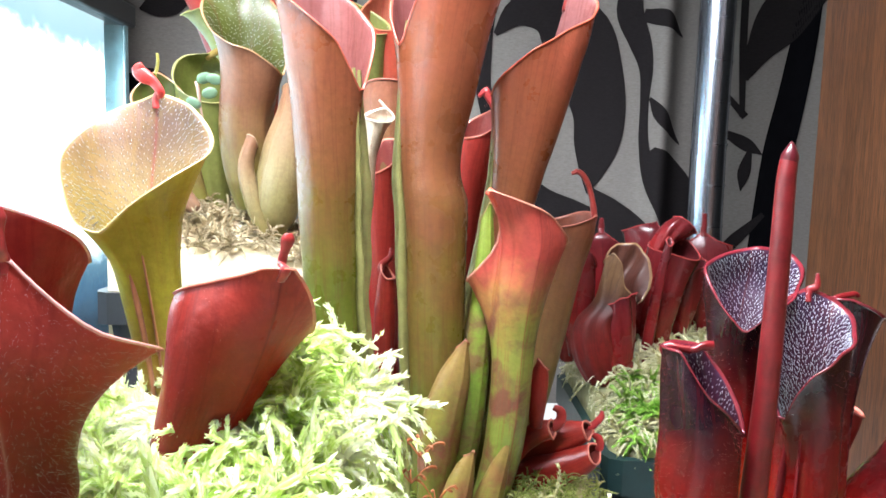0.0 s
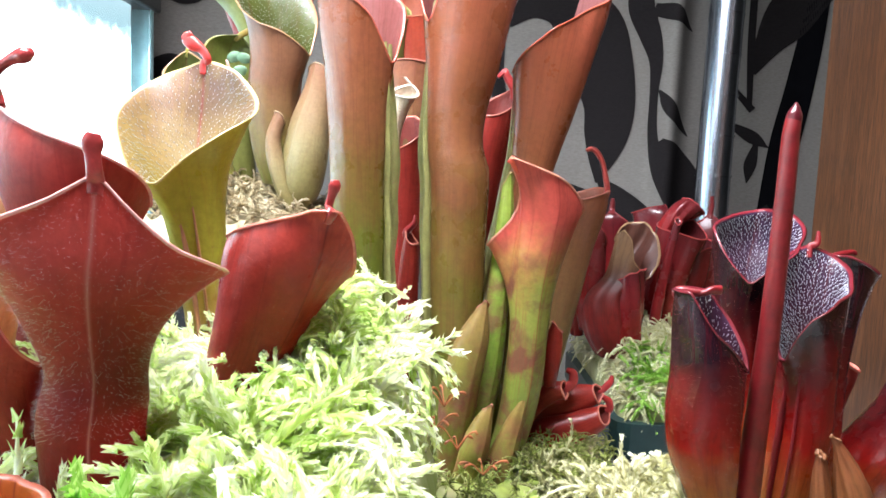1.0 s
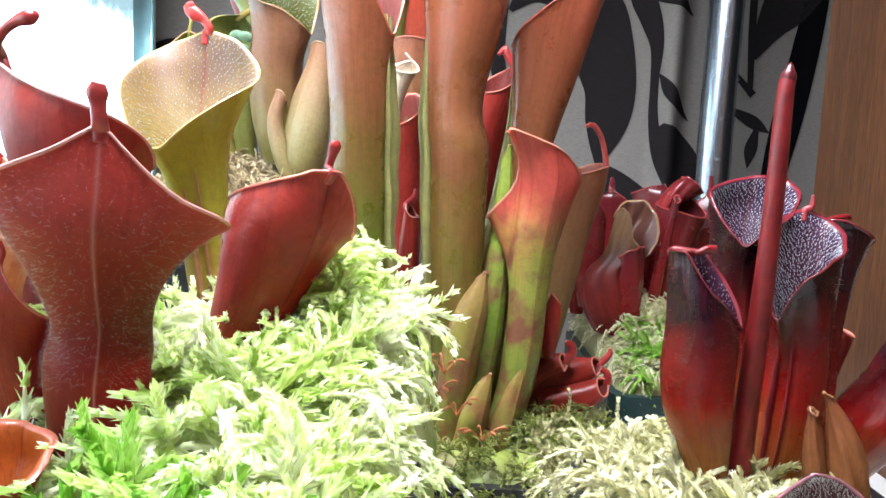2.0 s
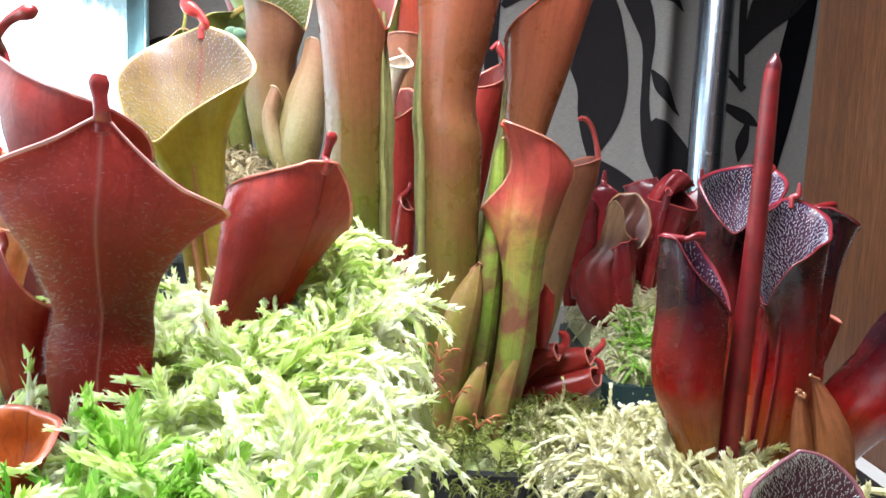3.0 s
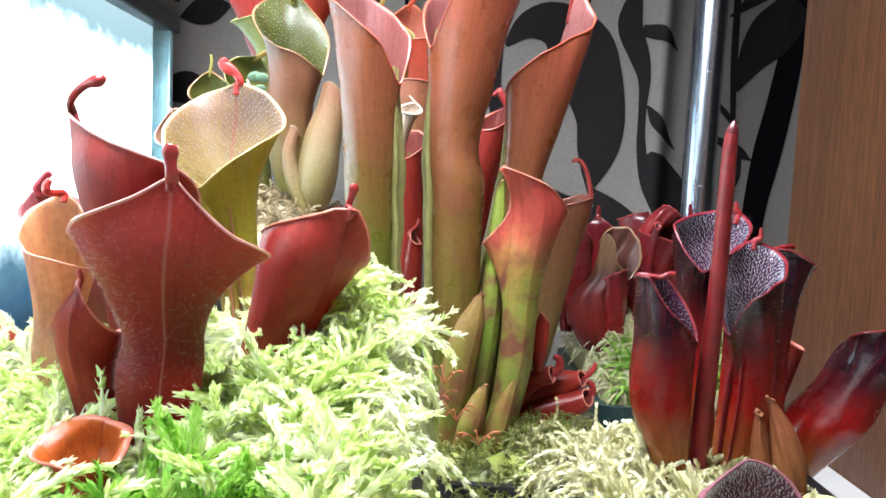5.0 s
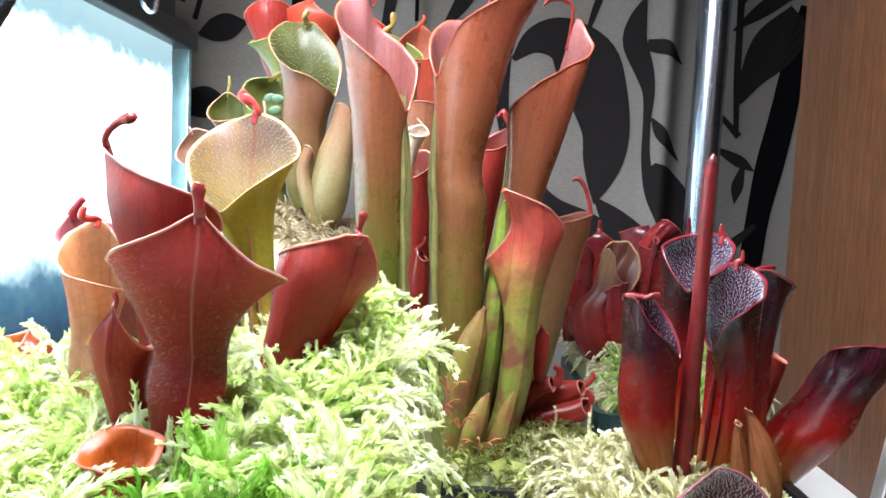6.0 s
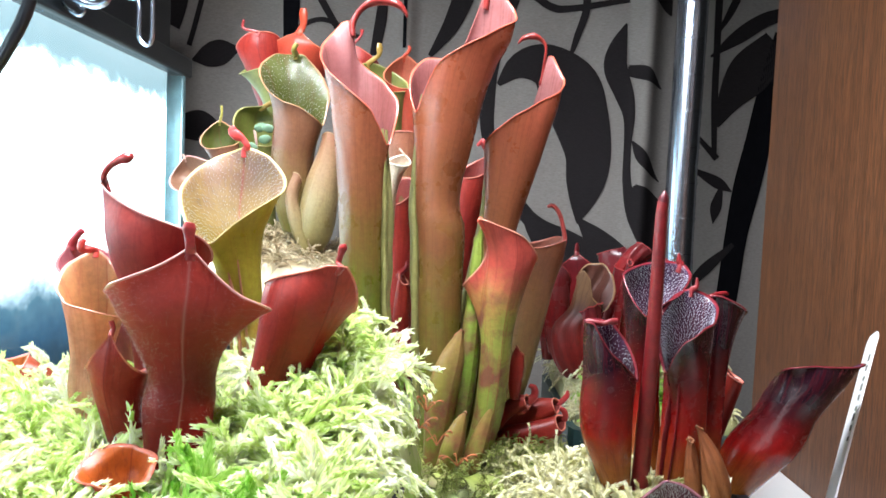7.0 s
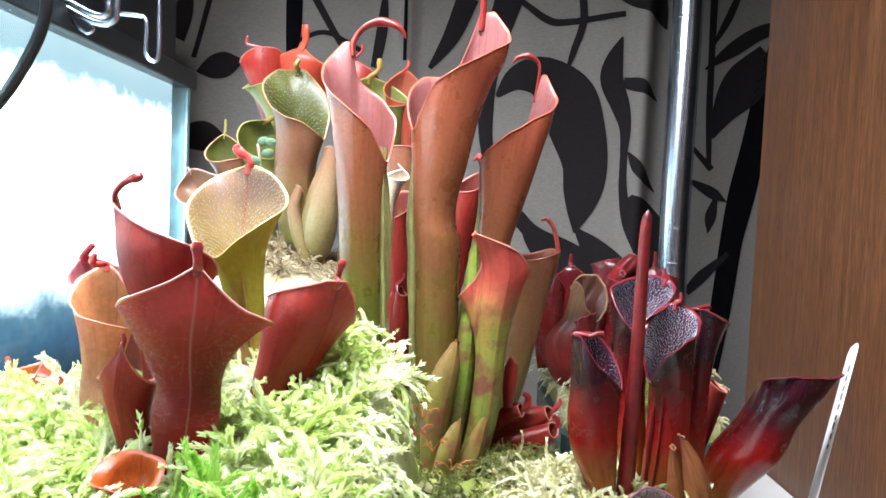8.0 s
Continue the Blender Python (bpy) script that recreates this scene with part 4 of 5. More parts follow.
pitcher(plant, [(-9.9, 16.8, 9.68, 0.79), (-10.14, 16.8, 11.94, 1.01), (-10.29, 16.8, 14.19, 1.18), (-10.41, 16.8, 15.75, 1.41), (-10.46, 16.8, 16.86, 1.7), (-10.55, 16.8, 17.75, 1.81), (-10.63, 16.8, 18.63, 1.78), (-10.63, 16.8, 19.74, 1.75)],
        0.729, 100, MAROON, 0.1, 1.0, [(-12.46, 16.43, 19.76, 0.15), (-12.27, 16.43, 20.09, 0.15), (-11.93, 16.43, 20.35, 0.18), (-11.6, 16.43, 20.47, 0.26), (-11.4, 16.43, 20.56, 0.13)], level=1.0,
        mouth=[(-120.6, 18.48, 2.32), (-95, 19.6, 2.11), (-40.8, 18.95, 1.47), (-6.2, 18.57, 1.47), (21.9, 18.28, 1.9), (44.1, 17.97, 2.32), (80, 17.33, 1.98), (110, 16.62, 1.8), (199.7, 17.29, 1.7)], spoon_at=-95.0)
pitcher(plant, [(-12.93, 17, 8.76, 0.69), (-13.03, 17, 9.91, 0.73), (-13.11, 17, 11.74, 0.78), (-13.11, 17, 12.88, 0.71), (-13.04, 17, 14.02, 0.89), (-13.03, 17, 14.93, 1.04), (-13.07, 17, 15.83, 1.07), (-13.1, 17, 17.06, 0.9)],
        0.681, 0, PEACH, 0.15, 1.2, [(-13.91, 17.7, 16.91, 0.12), (-13.93, 17.7, 17.14, 0.15), (-13.8, 17.7, 17.33, 0.1)], level=1.0,
        mouth=[(-116.2, 16.26, 1.55), (-90, 15.54, 1.39), (-55.6, 15.15, 1.02), (8.6, 14.91, 1.3), (43.6, 14.67, 1.3), (63.2, 14.54, 1.55), (90, 15.32, 1.23), (158.6, 16.2, 0.98), (203.6, 16.93, 1.2)], spoon_at=203.6)
pitcher(plant, [(-13.21, 19.5, 9.59, 0.62), (-13.53, 19.5, 13.06, 0.82), (-13.94, 19.5, 15.01, 0.96), (-14.6, 19.5, 16.43, 1.01), (-15.02, 19.5, 17.2, 0.67)],
        0.758, 60, PINK, 0.2, 1.2, [(-15.15, 19.84, 17.44, 0.15), (-15, 19.84, 17.55, 0.13)])
pitcher(plant, [(-10.02, 14.2, 8.89, 0.52), (-10.3, 14.2, 10.54, 0.67), (-10.53, 14.2, 11.66, 0.75), (-10.72, 14.2, 12.68, 0.83), (-10.65, 14.2, 13.71, 0.87), (-10.6, 14.2, 14.51, 0.63)],
        0.691, 172, RED, 0.25, 1.2, [(-10.63, 13.57, 14.67, 0.09), (-10.67, 13.57, 14.82, 0.1), (-10.71, 13.57, 14.94, 0.09)], fuzz=1, shoulder=0.25)
pitcher(plant, [(-8.05, 21, 10.4, 0.66), (-8.36, 21, 13.02, 0.71), (-8.56, 21, 14.56, 0.81), (-8.79, 21, 16.09, 0.95), (-8.98, 21, 17.1, 1.15), (-9.12, 21, 17.86, 1.37), (-9.18, 21, 18.62, 1.66), (-9.16, 21, 19.38, 1.88), (-9.11, 21, 20.14, 1.95), (-9.08, 21, 21.4, 1.88)],
        0.608, 5.3, OLIVE, 0.18, 1, [(-9.1, 22.9, 21.5, 0.14), (-9.33, 22.9, 21.84, 0.16), (-9.62, 22.9, 22.02, 0.24), (-9.83, 22.9, 22.2, 0.2), (-9.66, 22.9, 22.36, 0.12)], wing=0.002, hair=2200, fuzz=1, hair_size=1.2, level=1.0,
        mouth=[(-146.9, 21.01, 2.68), (-119.9, 20.22, 2.48), (-90, 19.33, 2.34), (-63, 18.26, 1.94), (-34.9, 17.44, 1.91), (-13.3, 17.19, 1.7), (19.1, 18.02, 1.7), (52, 18.81, 1.98), (82, 19.48, 2.3), (105, 20.12, 2.17), (139.6, 21.01, 1.7), (185.3, 21.48, 2)], spoon_at=185.3)
pitcher(plant, [(-7.1, 17.6, 9.6, 0.86), (-6.62, 17.6, 11.44, 0.92), (-6.26, 17.6, 12.16, 1), (-5.86, 17.6, 13.11, 1.21), (-5.48, 17.6, 14.28, 1.43), (-5.26, 17.6, 15.21, 1.59), (-5.18, 17.6, 15.9, 1.62), (-5.21, 17.6, 16.81, 1.48)],
        0.714, -132.0, RED, 0.12, 1.3, [(-3.7, 16.33, 16.95, 0.13), (-3.62, 16.33, 17.26, 0.13), (-3.56, 16.33, 17.5, 0.19), (-3.55, 16.33, 17.65, 0.11)], fuzz=1, midrib=1, level=1.0,
        mouth=[(-134.9, 15.35, 1.61), (-90, 15.88, 1.46), (-31.4, 16.28, 1.4), (-1.4, 16.46, 1.4), (28.6, 16.67, 1.6), (48, 17.02, 2.19), (60.2, 16.51, 2.19), (85, 15.45, 2.07), (110, 14.77, 2.05), (176.6, 14.87, 1.5)], spoon_at=48.0)
pitcher(plant, [(-14.17, 17.8, 9.35, 0.5), (-14.43, 17.8, 10.4, 0.73), (-15.13, 17.8, 11.06, 0.82), (-15.42, 17.8, 11.23, 0.54)],
        0.578, 60, RED, 0.3, 1.2, [(-15.45, 18.07, 11.35, 0.07)])
pitcher(plant, [(-9.12, 10.8, 9.86, 0.45), (-9.09, 10.8, 10.32, 0.67), (-9.1, 10.8, 10.86, 0.85), (-9.03, 10.8, 11.76, 0.76)],
        0.602, 0, ORANGE, 0.15, 1.2, [], level=1.0,
        mouth=[(-126.2, 11.29, 1.32), (-90, 10.94, 1.21), (-19.4, 10.83, 0.84), (25.5, 10.81, 1), (53.6, 10.9, 1.32), (90, 11.24, 1.02), (163.6, 11.34, 0.84), (208.6, 11.43, 1)], spoon_at=208.6)
pitcher(plant, [(-15.87, 20, 10.32, 0.39), (-16.89, 20, 11.03, 0.68), (-17.97, 20, 11.41, 0.73), (-18.71, 20, 11.9, 0.49)],
        0.575, 60, ORANGE, 0.2, 1.2, [(-18.97, 20.24, 12.14, 0.13), (-19.05, 20.24, 12.34, 0.11)])

plant = thing("pitcher_plant", (-2.74, 26.2, 8.07), "tall red-green pitcher plant with long slender tubes", "plant")
pitcher(plant, [(-3.16, 26.2, 10.46, 0.74), (-3.38, 26.2, 11.65, 0.8), (-3.74, 26.2, 12.83, 0.93), (-3.98, 26.2, 14.31, 1.05), (-4.06, 26.2, 15.8, 1.14), (-4.16, 26.2, 17.27, 1.18), (-4.2, 26.2, 18.74, 1.22), (-4.29, 26.2, 20.21, 1.25), (-4.36, 26.2, 21.66, 1.32), (-4.44, 26.2, 23.12, 1.41), (-4.44, 26.2, 24.57, 1.46), (-4.49, 26.2, 26.01, 1.46), (-4.59, 26.2, 28.45, 1.16)],
        0.690, 75, TALL, 0.16, 0.95, [(-5.02, 27.9, 28.99, 0.17), (-4.49, 27.9, 29.46, 0.2), (-3.71, 27.9, 29.67, 0.26), (-2.98, 27.9, 29.49, 0.24), (-2.6, 27.9, 29.14, 0.14), (-2.46, 27.9, 28.85, 0.06)], wing=0.0045, fuzz=1, level=1.0,
        mouth=[(-156.1, 29.1, 1.7), (-130.5, 27.84, 2.26), (-95, 26.68, 2.06), (-60.2, 25.51, 1.77), (-21.2, 24.62, 1.6), (25.7, 23.57, 1.5), (60, 21.82, 1.63), (75, 22.86, 1.83), (95, 24.23, 1.85), (132, 25.19, 1.44), (178.6, 26.07, 1.7), (200.6, 26.73, 1.8)], spoon_at=-156.1)
pitcher(plant, [(-0.13, 27, 4.24, 0.95), (-0.1, 27, 6.1, 0.99), (-0.07, 27, 8.58, 1.06), (-0.13, 27, 11.03, 1.13), (-0.22, 27, 13.47, 1.18), (-0.27, 27, 15.89, 1.23), (-0.31, 27, 17.7, 1.29), (-0.39, 27, 18.45, 1.3), (-0.54, 27, 19.04, 1.18), (-0.52, 27, 20.39, 1.23), (-0.33, 27, 21.88, 1.42), (-0.16, 27, 23.37, 1.56), (0.01, 27, 24.86, 1.68), (0.3, 27, 26.34, 1.79), (0.74, 27, 27.82, 1.85), (0.99, 27, 30.45, 1.32)],
        0.814, -80, TALL, 0.18, 0.78, [(1.61, 28.3, 31.29, 0.2), (1.34, 28.3, 31.88, 0.24), (0.73, 28.3, 32.07, 0.28), (0.05, 28.3, 31.63, 0.24), (-0.33, 28.3, 31.07, 0.1)], wing=0.004, fuzz=1, level=1.0,
        mouth=[(-129.2, 26.92, 2.56), (-100, 25.87, 2.4), (-60.1, 23.57, 1.74), (-30, 26.02, 1.83), (2.9, 26.9, 1.9), (44.9, 27.79, 1.85), (85, 28.59, 2.3), (110, 29.74, 1.81), (156.9, 31.14, 1.63), (193.2, 26.92, 1.63)], spoon_at=156.9)
pitcher(plant, [(0.77, 28.7, 4.57, 0.94), (1.21, 28.7, 7.51, 1.13), (1.75, 28.7, 11.06, 1.19), (2.28, 28.7, 15.84, 0.81), (2.62, 28.7, 17.43, 0.91), (2.9, 28.7, 19.01, 1.04), (3.15, 28.7, 20.58, 1.27), (3.34, 28.7, 22.14, 1.47), (3.55, 28.7, 23.69, 1.59), (3.81, 28.7, 24.94, 1.51), (4.16, 28.7, 27.56, 1)],
        0.847, -82, TALL, 0.2, 0.85, [(4.98, 30, 28, 0.1), (4.73, 30, 28.43, 0.14), (4.28, 30, 28.63, 0.2), (3.77, 30, 28.52, 0.17), (3.44, 30, 28.19, 0.05)], wing=0.003, fuzz=1, level=1.0,
        mouth=[(-140.3, 22.42, 1.34), (-70, 22.29, 1.61), (-33.4, 23.11, 2.11), (-12.2, 23.87, 1.7), (30, 24.66, 1.34), (75, 25.34, 1.75), (95, 25.97, 2.01), (117.8, 26.98, 1.64), (149.9, 27.95, 1.9), (154.4, 23.71, 1.6)], spoon_at=149.9)
pitcher(plant, [(1.25, 25.8, 5.1, 0.59), (1.76, 25.8, 6.18, 0.71), (2.14, 25.8, 7.25, 0.69), (2.5, 25.8, 8.76, 0.73), (2.67, 25.8, 10.26, 0.77), (2.75, 25.8, 11.74, 0.77), (2.81, 25.8, 13.22, 0.84), (2.92, 25.8, 14.69, 1.02), (3.09, 25.8, 15.87, 1.07), (3.18, 25.8, 17.04, 1.1), (2.89, 25.8, 18.71, 0.94)],
        0.740, -165, SPOON, 0.24, 1.1, [(1.79, 24.83, 18.47, 0.13), (1.56, 24.83, 18.65, 0.15)], wing=0.003, midrib=1, level=1.0,
        mouth=[(-140.1, 14.92, 1.71), (-97, 15.24, 2.13), (-80, 16.36, 1.21), (-65, 17.6, 0.96), (-45.1, 18.69, 1.86), (-8, 18.25, 1.5), (45, 17.73, 1.18), (85, 16.77, 1.39), (130.2, 15.98, 1.21), (177, 15.13, 1.3)], spoon_at=-45.1)
pitcher(plant, [(3.44, 31.8, 6.32, 0.61), (4.26, 31.8, 9.13, 0.88), (4.74, 31.8, 11.9, 1.01), (5.07, 31.8, 14.65, 1.21), (5.38, 31.8, 16.7, 1.42), (5.74, 31.8, 17.86, 1.15)],
        0.903, -80, BROWN, 0.15, 1.0, [(6.66, 32, 18.44, 0.15), (6.42, 32, 19.1, 0.15), (6.06, 32, 19.49, 0.15), (5.73, 32, 19.41, 0.1)])
pitcher(plant, [(0.69, 34.5, 8.65, 0.93), (0.72, 34.5, 13.03, 1.08), (0.84, 34.5, 16.65, 1.18), (1.15, 34.5, 19.54, 1.29), (1.55, 34.5, 21.72, 1.08), (1.87, 34.5, 22.63, 0.65)],
        0.853, -60, RED, 0.1, 1.2, [(1.99, 34.82, 23.1, 0.22), (1.91, 34.82, 23.31, 0.19), (1.57, 34.82, 23.01, 0.11)])
pitcher(plant, [(-2.72, 34, 7.87, 0.85), (-2.92, 34, 12.93, 0.99), (-2.94, 34, 16.87, 1.14), (-2.95, 34, 19.01, 1.21), (-3.16, 34, 20.79, 0.92)],
        0.875, -40, RED, 0.1, 1.3, [])
pitcher(plant, [(-3.26, 31.2, 17.69, 0.2), (-3.28, 31.2, 19.69, 0.3), (-3.09, 31.2, 20.86, 0.43), (-2.84, 31.2, 21.64, 0.53), (-2.73, 31.2, 22.05, 0.33)],
        0.824, -30, PALE, 0.25, 1.1, [(-2.94, 31.49, 22.38, 0.06)])
pitcher(plant, [(-2.09, 28, 8.82, 0.31), (-2.18, 28, 11.02, 0.4), (-2.2, 28, 13.21, 0.46), (-2.17, 28, 14.77, 0.37), (-2.15, 28, 15.54, 0.25)],
        0.909, 60, RED, 0.0, 1.2, [(-2.04, 28.12, 15.86, 0.14), (-2.02, 28.12, 16.2, 0.07)])
pitcher(plant, [(-0.19, 25.6, 5.4, 0.54), (-0.05, 25.6, 7.2, 0.64), (0.06, 25.6, 8.7, 0.76), (0.25, 25.6, 10.19, 0.77), (0.61, 25.6, 11.68, 0.61), (0.84, 25.6, 12.57, 0.31), (0.97, 25.6, 13.11, 0.1)],
        0.943, -150, YOUNG, 0.0, 1.2, [], wing=0.002, fuzz=1)
pitcher(plant, [(0.54, 26.6, 5.67, 0.53), (0.86, 26.6, 7.52, 0.57), (1.23, 26.6, 9.98, 0.6), (1.52, 26.6, 13.01, 0.48), (1.66, 26.6, 16.02, 0.37), (1.7, 26.6, 18.11, 0.18)],
        0.930, -150, SPROUT, 0.0, 1.2, [], fuzz=1)
pitcher(plant, [(1.11, 25.2, 5.03, 0.51), (1.8, 25.2, 6.55, 0.63), (2.2, 25.2, 7.9, 0.46), (2.55, 25.2, 9.09, 0.23), (2.69, 25.2, 9.69, 0.06)],
        0.905, -150, YOUNG, 0.0, 1.2, [])
pitcher(plant, [(0.24, 24.8, 5.29, 0.43), (0.38, 24.8, 6.03, 0.46), (0.56, 24.8, 6.63, 0.49), (0.83, 24.8, 7.52, 0.57), (1.1, 24.8, 8.55, 0.37), (1.34, 24.8, 9.23, 0.07)],
        0.908, -150, YOUNG, 0.0, 1.2, [])
pitcher(plant, [(2.6, 28.5, 6.19, 0.44), (3.84, 28.5, 6.74, 0.68), (5.24, 28.5, 7.13, 0.68), (6.31, 28.5, 7.64, 0.53), (6.82, 28.5, 8.05, 0.22)],
        0.869, -20, RED, 0.0, 1.0, [(6.8, 28.7, 8.37, 0.16), (6.54, 28.7, 8.55, 0.12)])
pitcher(plant, [(2.65, 29.2, 6.94, 0.38), (4, 29.2, 7.66, 0.63), (5.41, 29.2, 8.22, 0.67), (6.63, 29.2, 8.63, 0.25)],
        0.885, -20, RED, 0.1, 1.0, [(7, 29.44, 9.04, 0.14), (7.04, 29.44, 9.34, 0.07)])
pitcher(plant, [(3.08, 27.8, 7.56, 0.24), (3.53, 27.8, 8.4, 0.37), (4.15, 27.8, 8.94, 0.43), (4.8, 27.8, 9.06, 0.37)],
        0.866, -20, RED, 0.0, 1.0, [(5.06, 28.14, 9.3, 0.21), (5.04, 28.14, 9.71, 0.19), (4.76, 28.14, 9.85, 0.12)])
pitcher(plant, [(3.92, 27, 9.4, 0.24), (3.93, 27, 10.47, 0.39), (4, 27, 11.54, 0.33), (4.03, 27, 12.1, 0.15)],
        0.851, 100, RED, 0.0, 1.0, [])

plant = thing("pitcher_plant", (7.68, 16.3, 7.2), "deep purple pitcher plant with hairy tubes", "plant")
pitcher(plant, [(6.94, 16.3, 8.73, 0.43), (6.69, 16.3, 9.82, 0.67), (6.45, 16.3, 10.92, 0.89), (6.34, 16.3, 12.01, 0.94), (6.38, 16.3, 13.11, 0.92), (6.31, 16.3, 13.99, 0.88), (6.2, 16.3, 14.63, 0.74), (6.11, 16.3, 15.33, 0.47)],
        0.701, 80, PURPLE, 0.06, 1, [(6.05, 16.38, 15.14, 0.11), (6.3, 16.38, 15.23, 0.13), (6.56, 16.38, 15.25, 0.13)], hair=1200, fuzz=1, level=1.0,
        mouth=[(-156.9, 15.16, 0.73), (-46, 15.17, 0.73), (-25.6, 14.7, 0.73), (-3.4, 14.16, 0.8), (40, 13.66, 0.74), (80, 13.05, 0.93), (115, 13.94, 1.03), (138.9, 14.55, 1.16), (151.4, 15.08, 0.73)], spoon_at=-110)
pitcher(plant, [(8.97, 19.5, 7.76, 0.6), (8.7, 19.5, 9.73, 0.64), (8.53, 19.5, 11.69, 0.62), (8.44, 19.5, 13.39, 0.68), (8.43, 19.5, 14.61, 0.79), (8.55, 19.5, 15.58, 1), (8.67, 19.5, 16.31, 1.17), (8.74, 19.5, 17.38, 1.03)],
        0.745, -20, PURPLE, 0.12, 1, [(9.87, 20.3, 17.31, 0.12), (9.84, 20.3, 17.65, 0.05)], hair=2800, fuzz=1, hair_size=1.1, level=1.0,
        mouth=[(-145.8, 16.98, 1), (-90, 16.62, 1.28), (-55.1, 15.83, 1.15), (-16.3, 15.1, 1.2), (8.8, 15.73, 1.3), (60.9, 16.26, 1.12), (90, 16.72, 1.38), (122.2, 17.17, 1.57), (150.4, 17.24, 1.1)], spoon_at=122.2)
pitcher(plant, [(9.3, 17.7, 8.27, 0.68), (9.52, 17.7, 9.92, 0.81), (9.61, 17.7, 11.31, 0.82), (9.63, 17.7, 12.7, 0.81), (9.61, 17.7, 13.61, 0.84), (9.56, 17.7, 14.53, 0.9), (9.52, 17.7, 15.21, 0.94), (9.55, 17.7, 16.44, 0.84)],
        0.644, -50, PURPLE, 0.12, 1, [(10.11, 18.7, 16.43, 0.1), (10.12, 18.7, 16.78, 0.05)], wing=0.002, hair=3400, fuzz=1, hair_size=1.15, level=1.0,
        mouth=[(-146.9, 15.86, 0.88), (-100, 14.89, 1.13), (-75, 14.08, 1.17), (-50, 13.09, 1.35), (-45.2, 13.76, 1.2), (-22, 14.5, 1.2), (20.6, 14.97, 0.88), (80, 15.4, 1.06), (110, 15.77, 1.33), (138.1, 16.12, 1.38), (160, 16.3, 1.1)], spoon_at=160.0)
pitcher(plant, [(10.78, 19.5, 7.86, 0.72), (11.08, 19.5, 9.85, 0.66), (11.23, 19.5, 11.33, 0.54), (11.32, 19.5, 12.8, 0.48), (11.42, 19.5, 14.27, 0.55), (11.5, 19.5, 15.24, 0.55), (11.45, 19.5, 16.08, 0.45)],
        0.822, 135, PURPLE, 0.2, 1.2, [(11.41, 19.2, 16.17, 0.08), (11.56, 19.2, 16.1, 0.06)], level=1.0,
        mouth=[(-59.7, 16.01, 0.78), (-20.6, 16.01, 0.68), (24.7, 15.78, 0.68), (88, 15.34, 0.9), (131.6, 14.96, 1.06), (169, 15.63, 0.68)], spoon_at=-59.7)
pitcher(plant, [(12.36, 20.5, 7.28, 0.87), (13.08, 20.5, 8.34, 1.08), (13.9, 20.5, 9.66, 1.43), (14.69, 20.5, 10.97, 1.27), (15.29, 20.5, 11.88, 1.36), (15.66, 20.5, 12.53, 1.45), (15.97, 20.5, 13.29, 1.47)],
        0.786, -95, PURPLE, 0.05, 1.0, [(17.78, 20.44, 13.3, 0.04)], fuzz=1, level=1.0,
        mouth=[(-163.6, 12.27, 1.2), (-90, 12.66, 1.34), (-54.6, 13.17, 1.89), (-28.6, 13.31, 1.2), (16.4, 13.4, 1.2), (86, 13.36, 1.87), (119.9, 12.79, 1.89), (151.4, 12.46, 1.2)], spoon_at=86.0)
pitcher(plant, [(11.97, 21.5, 8.69, 0.36), (12.53, 21.5, 10.82, 0.46), (12.77, 21.5, 11.87, 0.51), (12.9, 21.5, 12.56, 0.36)],
        0.887, 60, RED, 0.2, 1.2, [], hair=60)
pitcher(plant, [(10.5, 15.8, 8.14, 0.34), (10.34, 15.8, 9.33, 0.51), (10.1, 15.8, 10.41, 0.42), (9.75, 15.8, 11.25, 0.19), (9.52, 15.8, 11.68, 0.04)],
        0.948, 95, BRACT, 0, 1.0, [], dry=0.12)
pitcher(plant, [(9.71, 16, 8.12, 0.21), (9.54, 16, 9.43, 0.3), (9.39, 16, 10.52, 0.21), (9.34, 16, 11.14, 0.09)],
        0.959, 20, BRACT, 0, 1.0, [], dry=0.12)
pitcher(plant, [(6.92, 11.2, 8.17, 0.58), (7.03, 11.2, 9.11, 0.94), (7.26, 11.2, 9.71, 1.22), (7.44, 11.2, 10.24, 1.26), (7.38, 11.2, 10.79, 0.91), (7.2, 11.2, 11.16, 0.47)],
        0.133, 4, PLUM, 0.08, 1.15, [], hair=2800, hair_size=1.0)

plant = thing("pitcher_plant", (7.45, 37.2, 9.87), "dark red pitcher plant in a green pot, one tube withered", "plant")
pitcher(plant, [(7.45, 37.2, 9.87, 0.53), (7.24, 37.2, 11.79, 0.68), (7.3, 37.2, 13.52, 0.84), (7.39, 37.2, 15.1, 0.68), (7.44, 37.2, 15.74, 0.38)],
        0.723, 170, CRIMSON, 0.0, 1.2, [(7.42, 36.83, 16.04, 0.08)])
pitcher(plant, [(8.84, 40, 9.35, 0.8), (8.87, 40, 12.61, 0.97), (8.96, 40, 14.64, 1.21), (8.86, 40, 15.91, 1.21), (8.83, 40, 16.46, 0.72)],
        0.773, 175, CRIMSON, 0.2, 1.2, [(8.78, 39.28, 16.78, 0.15), (8.76, 39.28, 17.1, 0.09)], shoulder=0.35)
pitcher(plant, [(11.53, 39, 8.09, 0.79), (11.82, 39, 11.31, 1.1), (12.32, 39, 13.72, 1.26), (12.75, 39, 15.3, 1.34), (13.04, 39, 16.15, 0.79)],
        0.866, -30, CRIMSON, 0.1, 1.3, [(13.18, 39.68, 16.55, 0.12)])
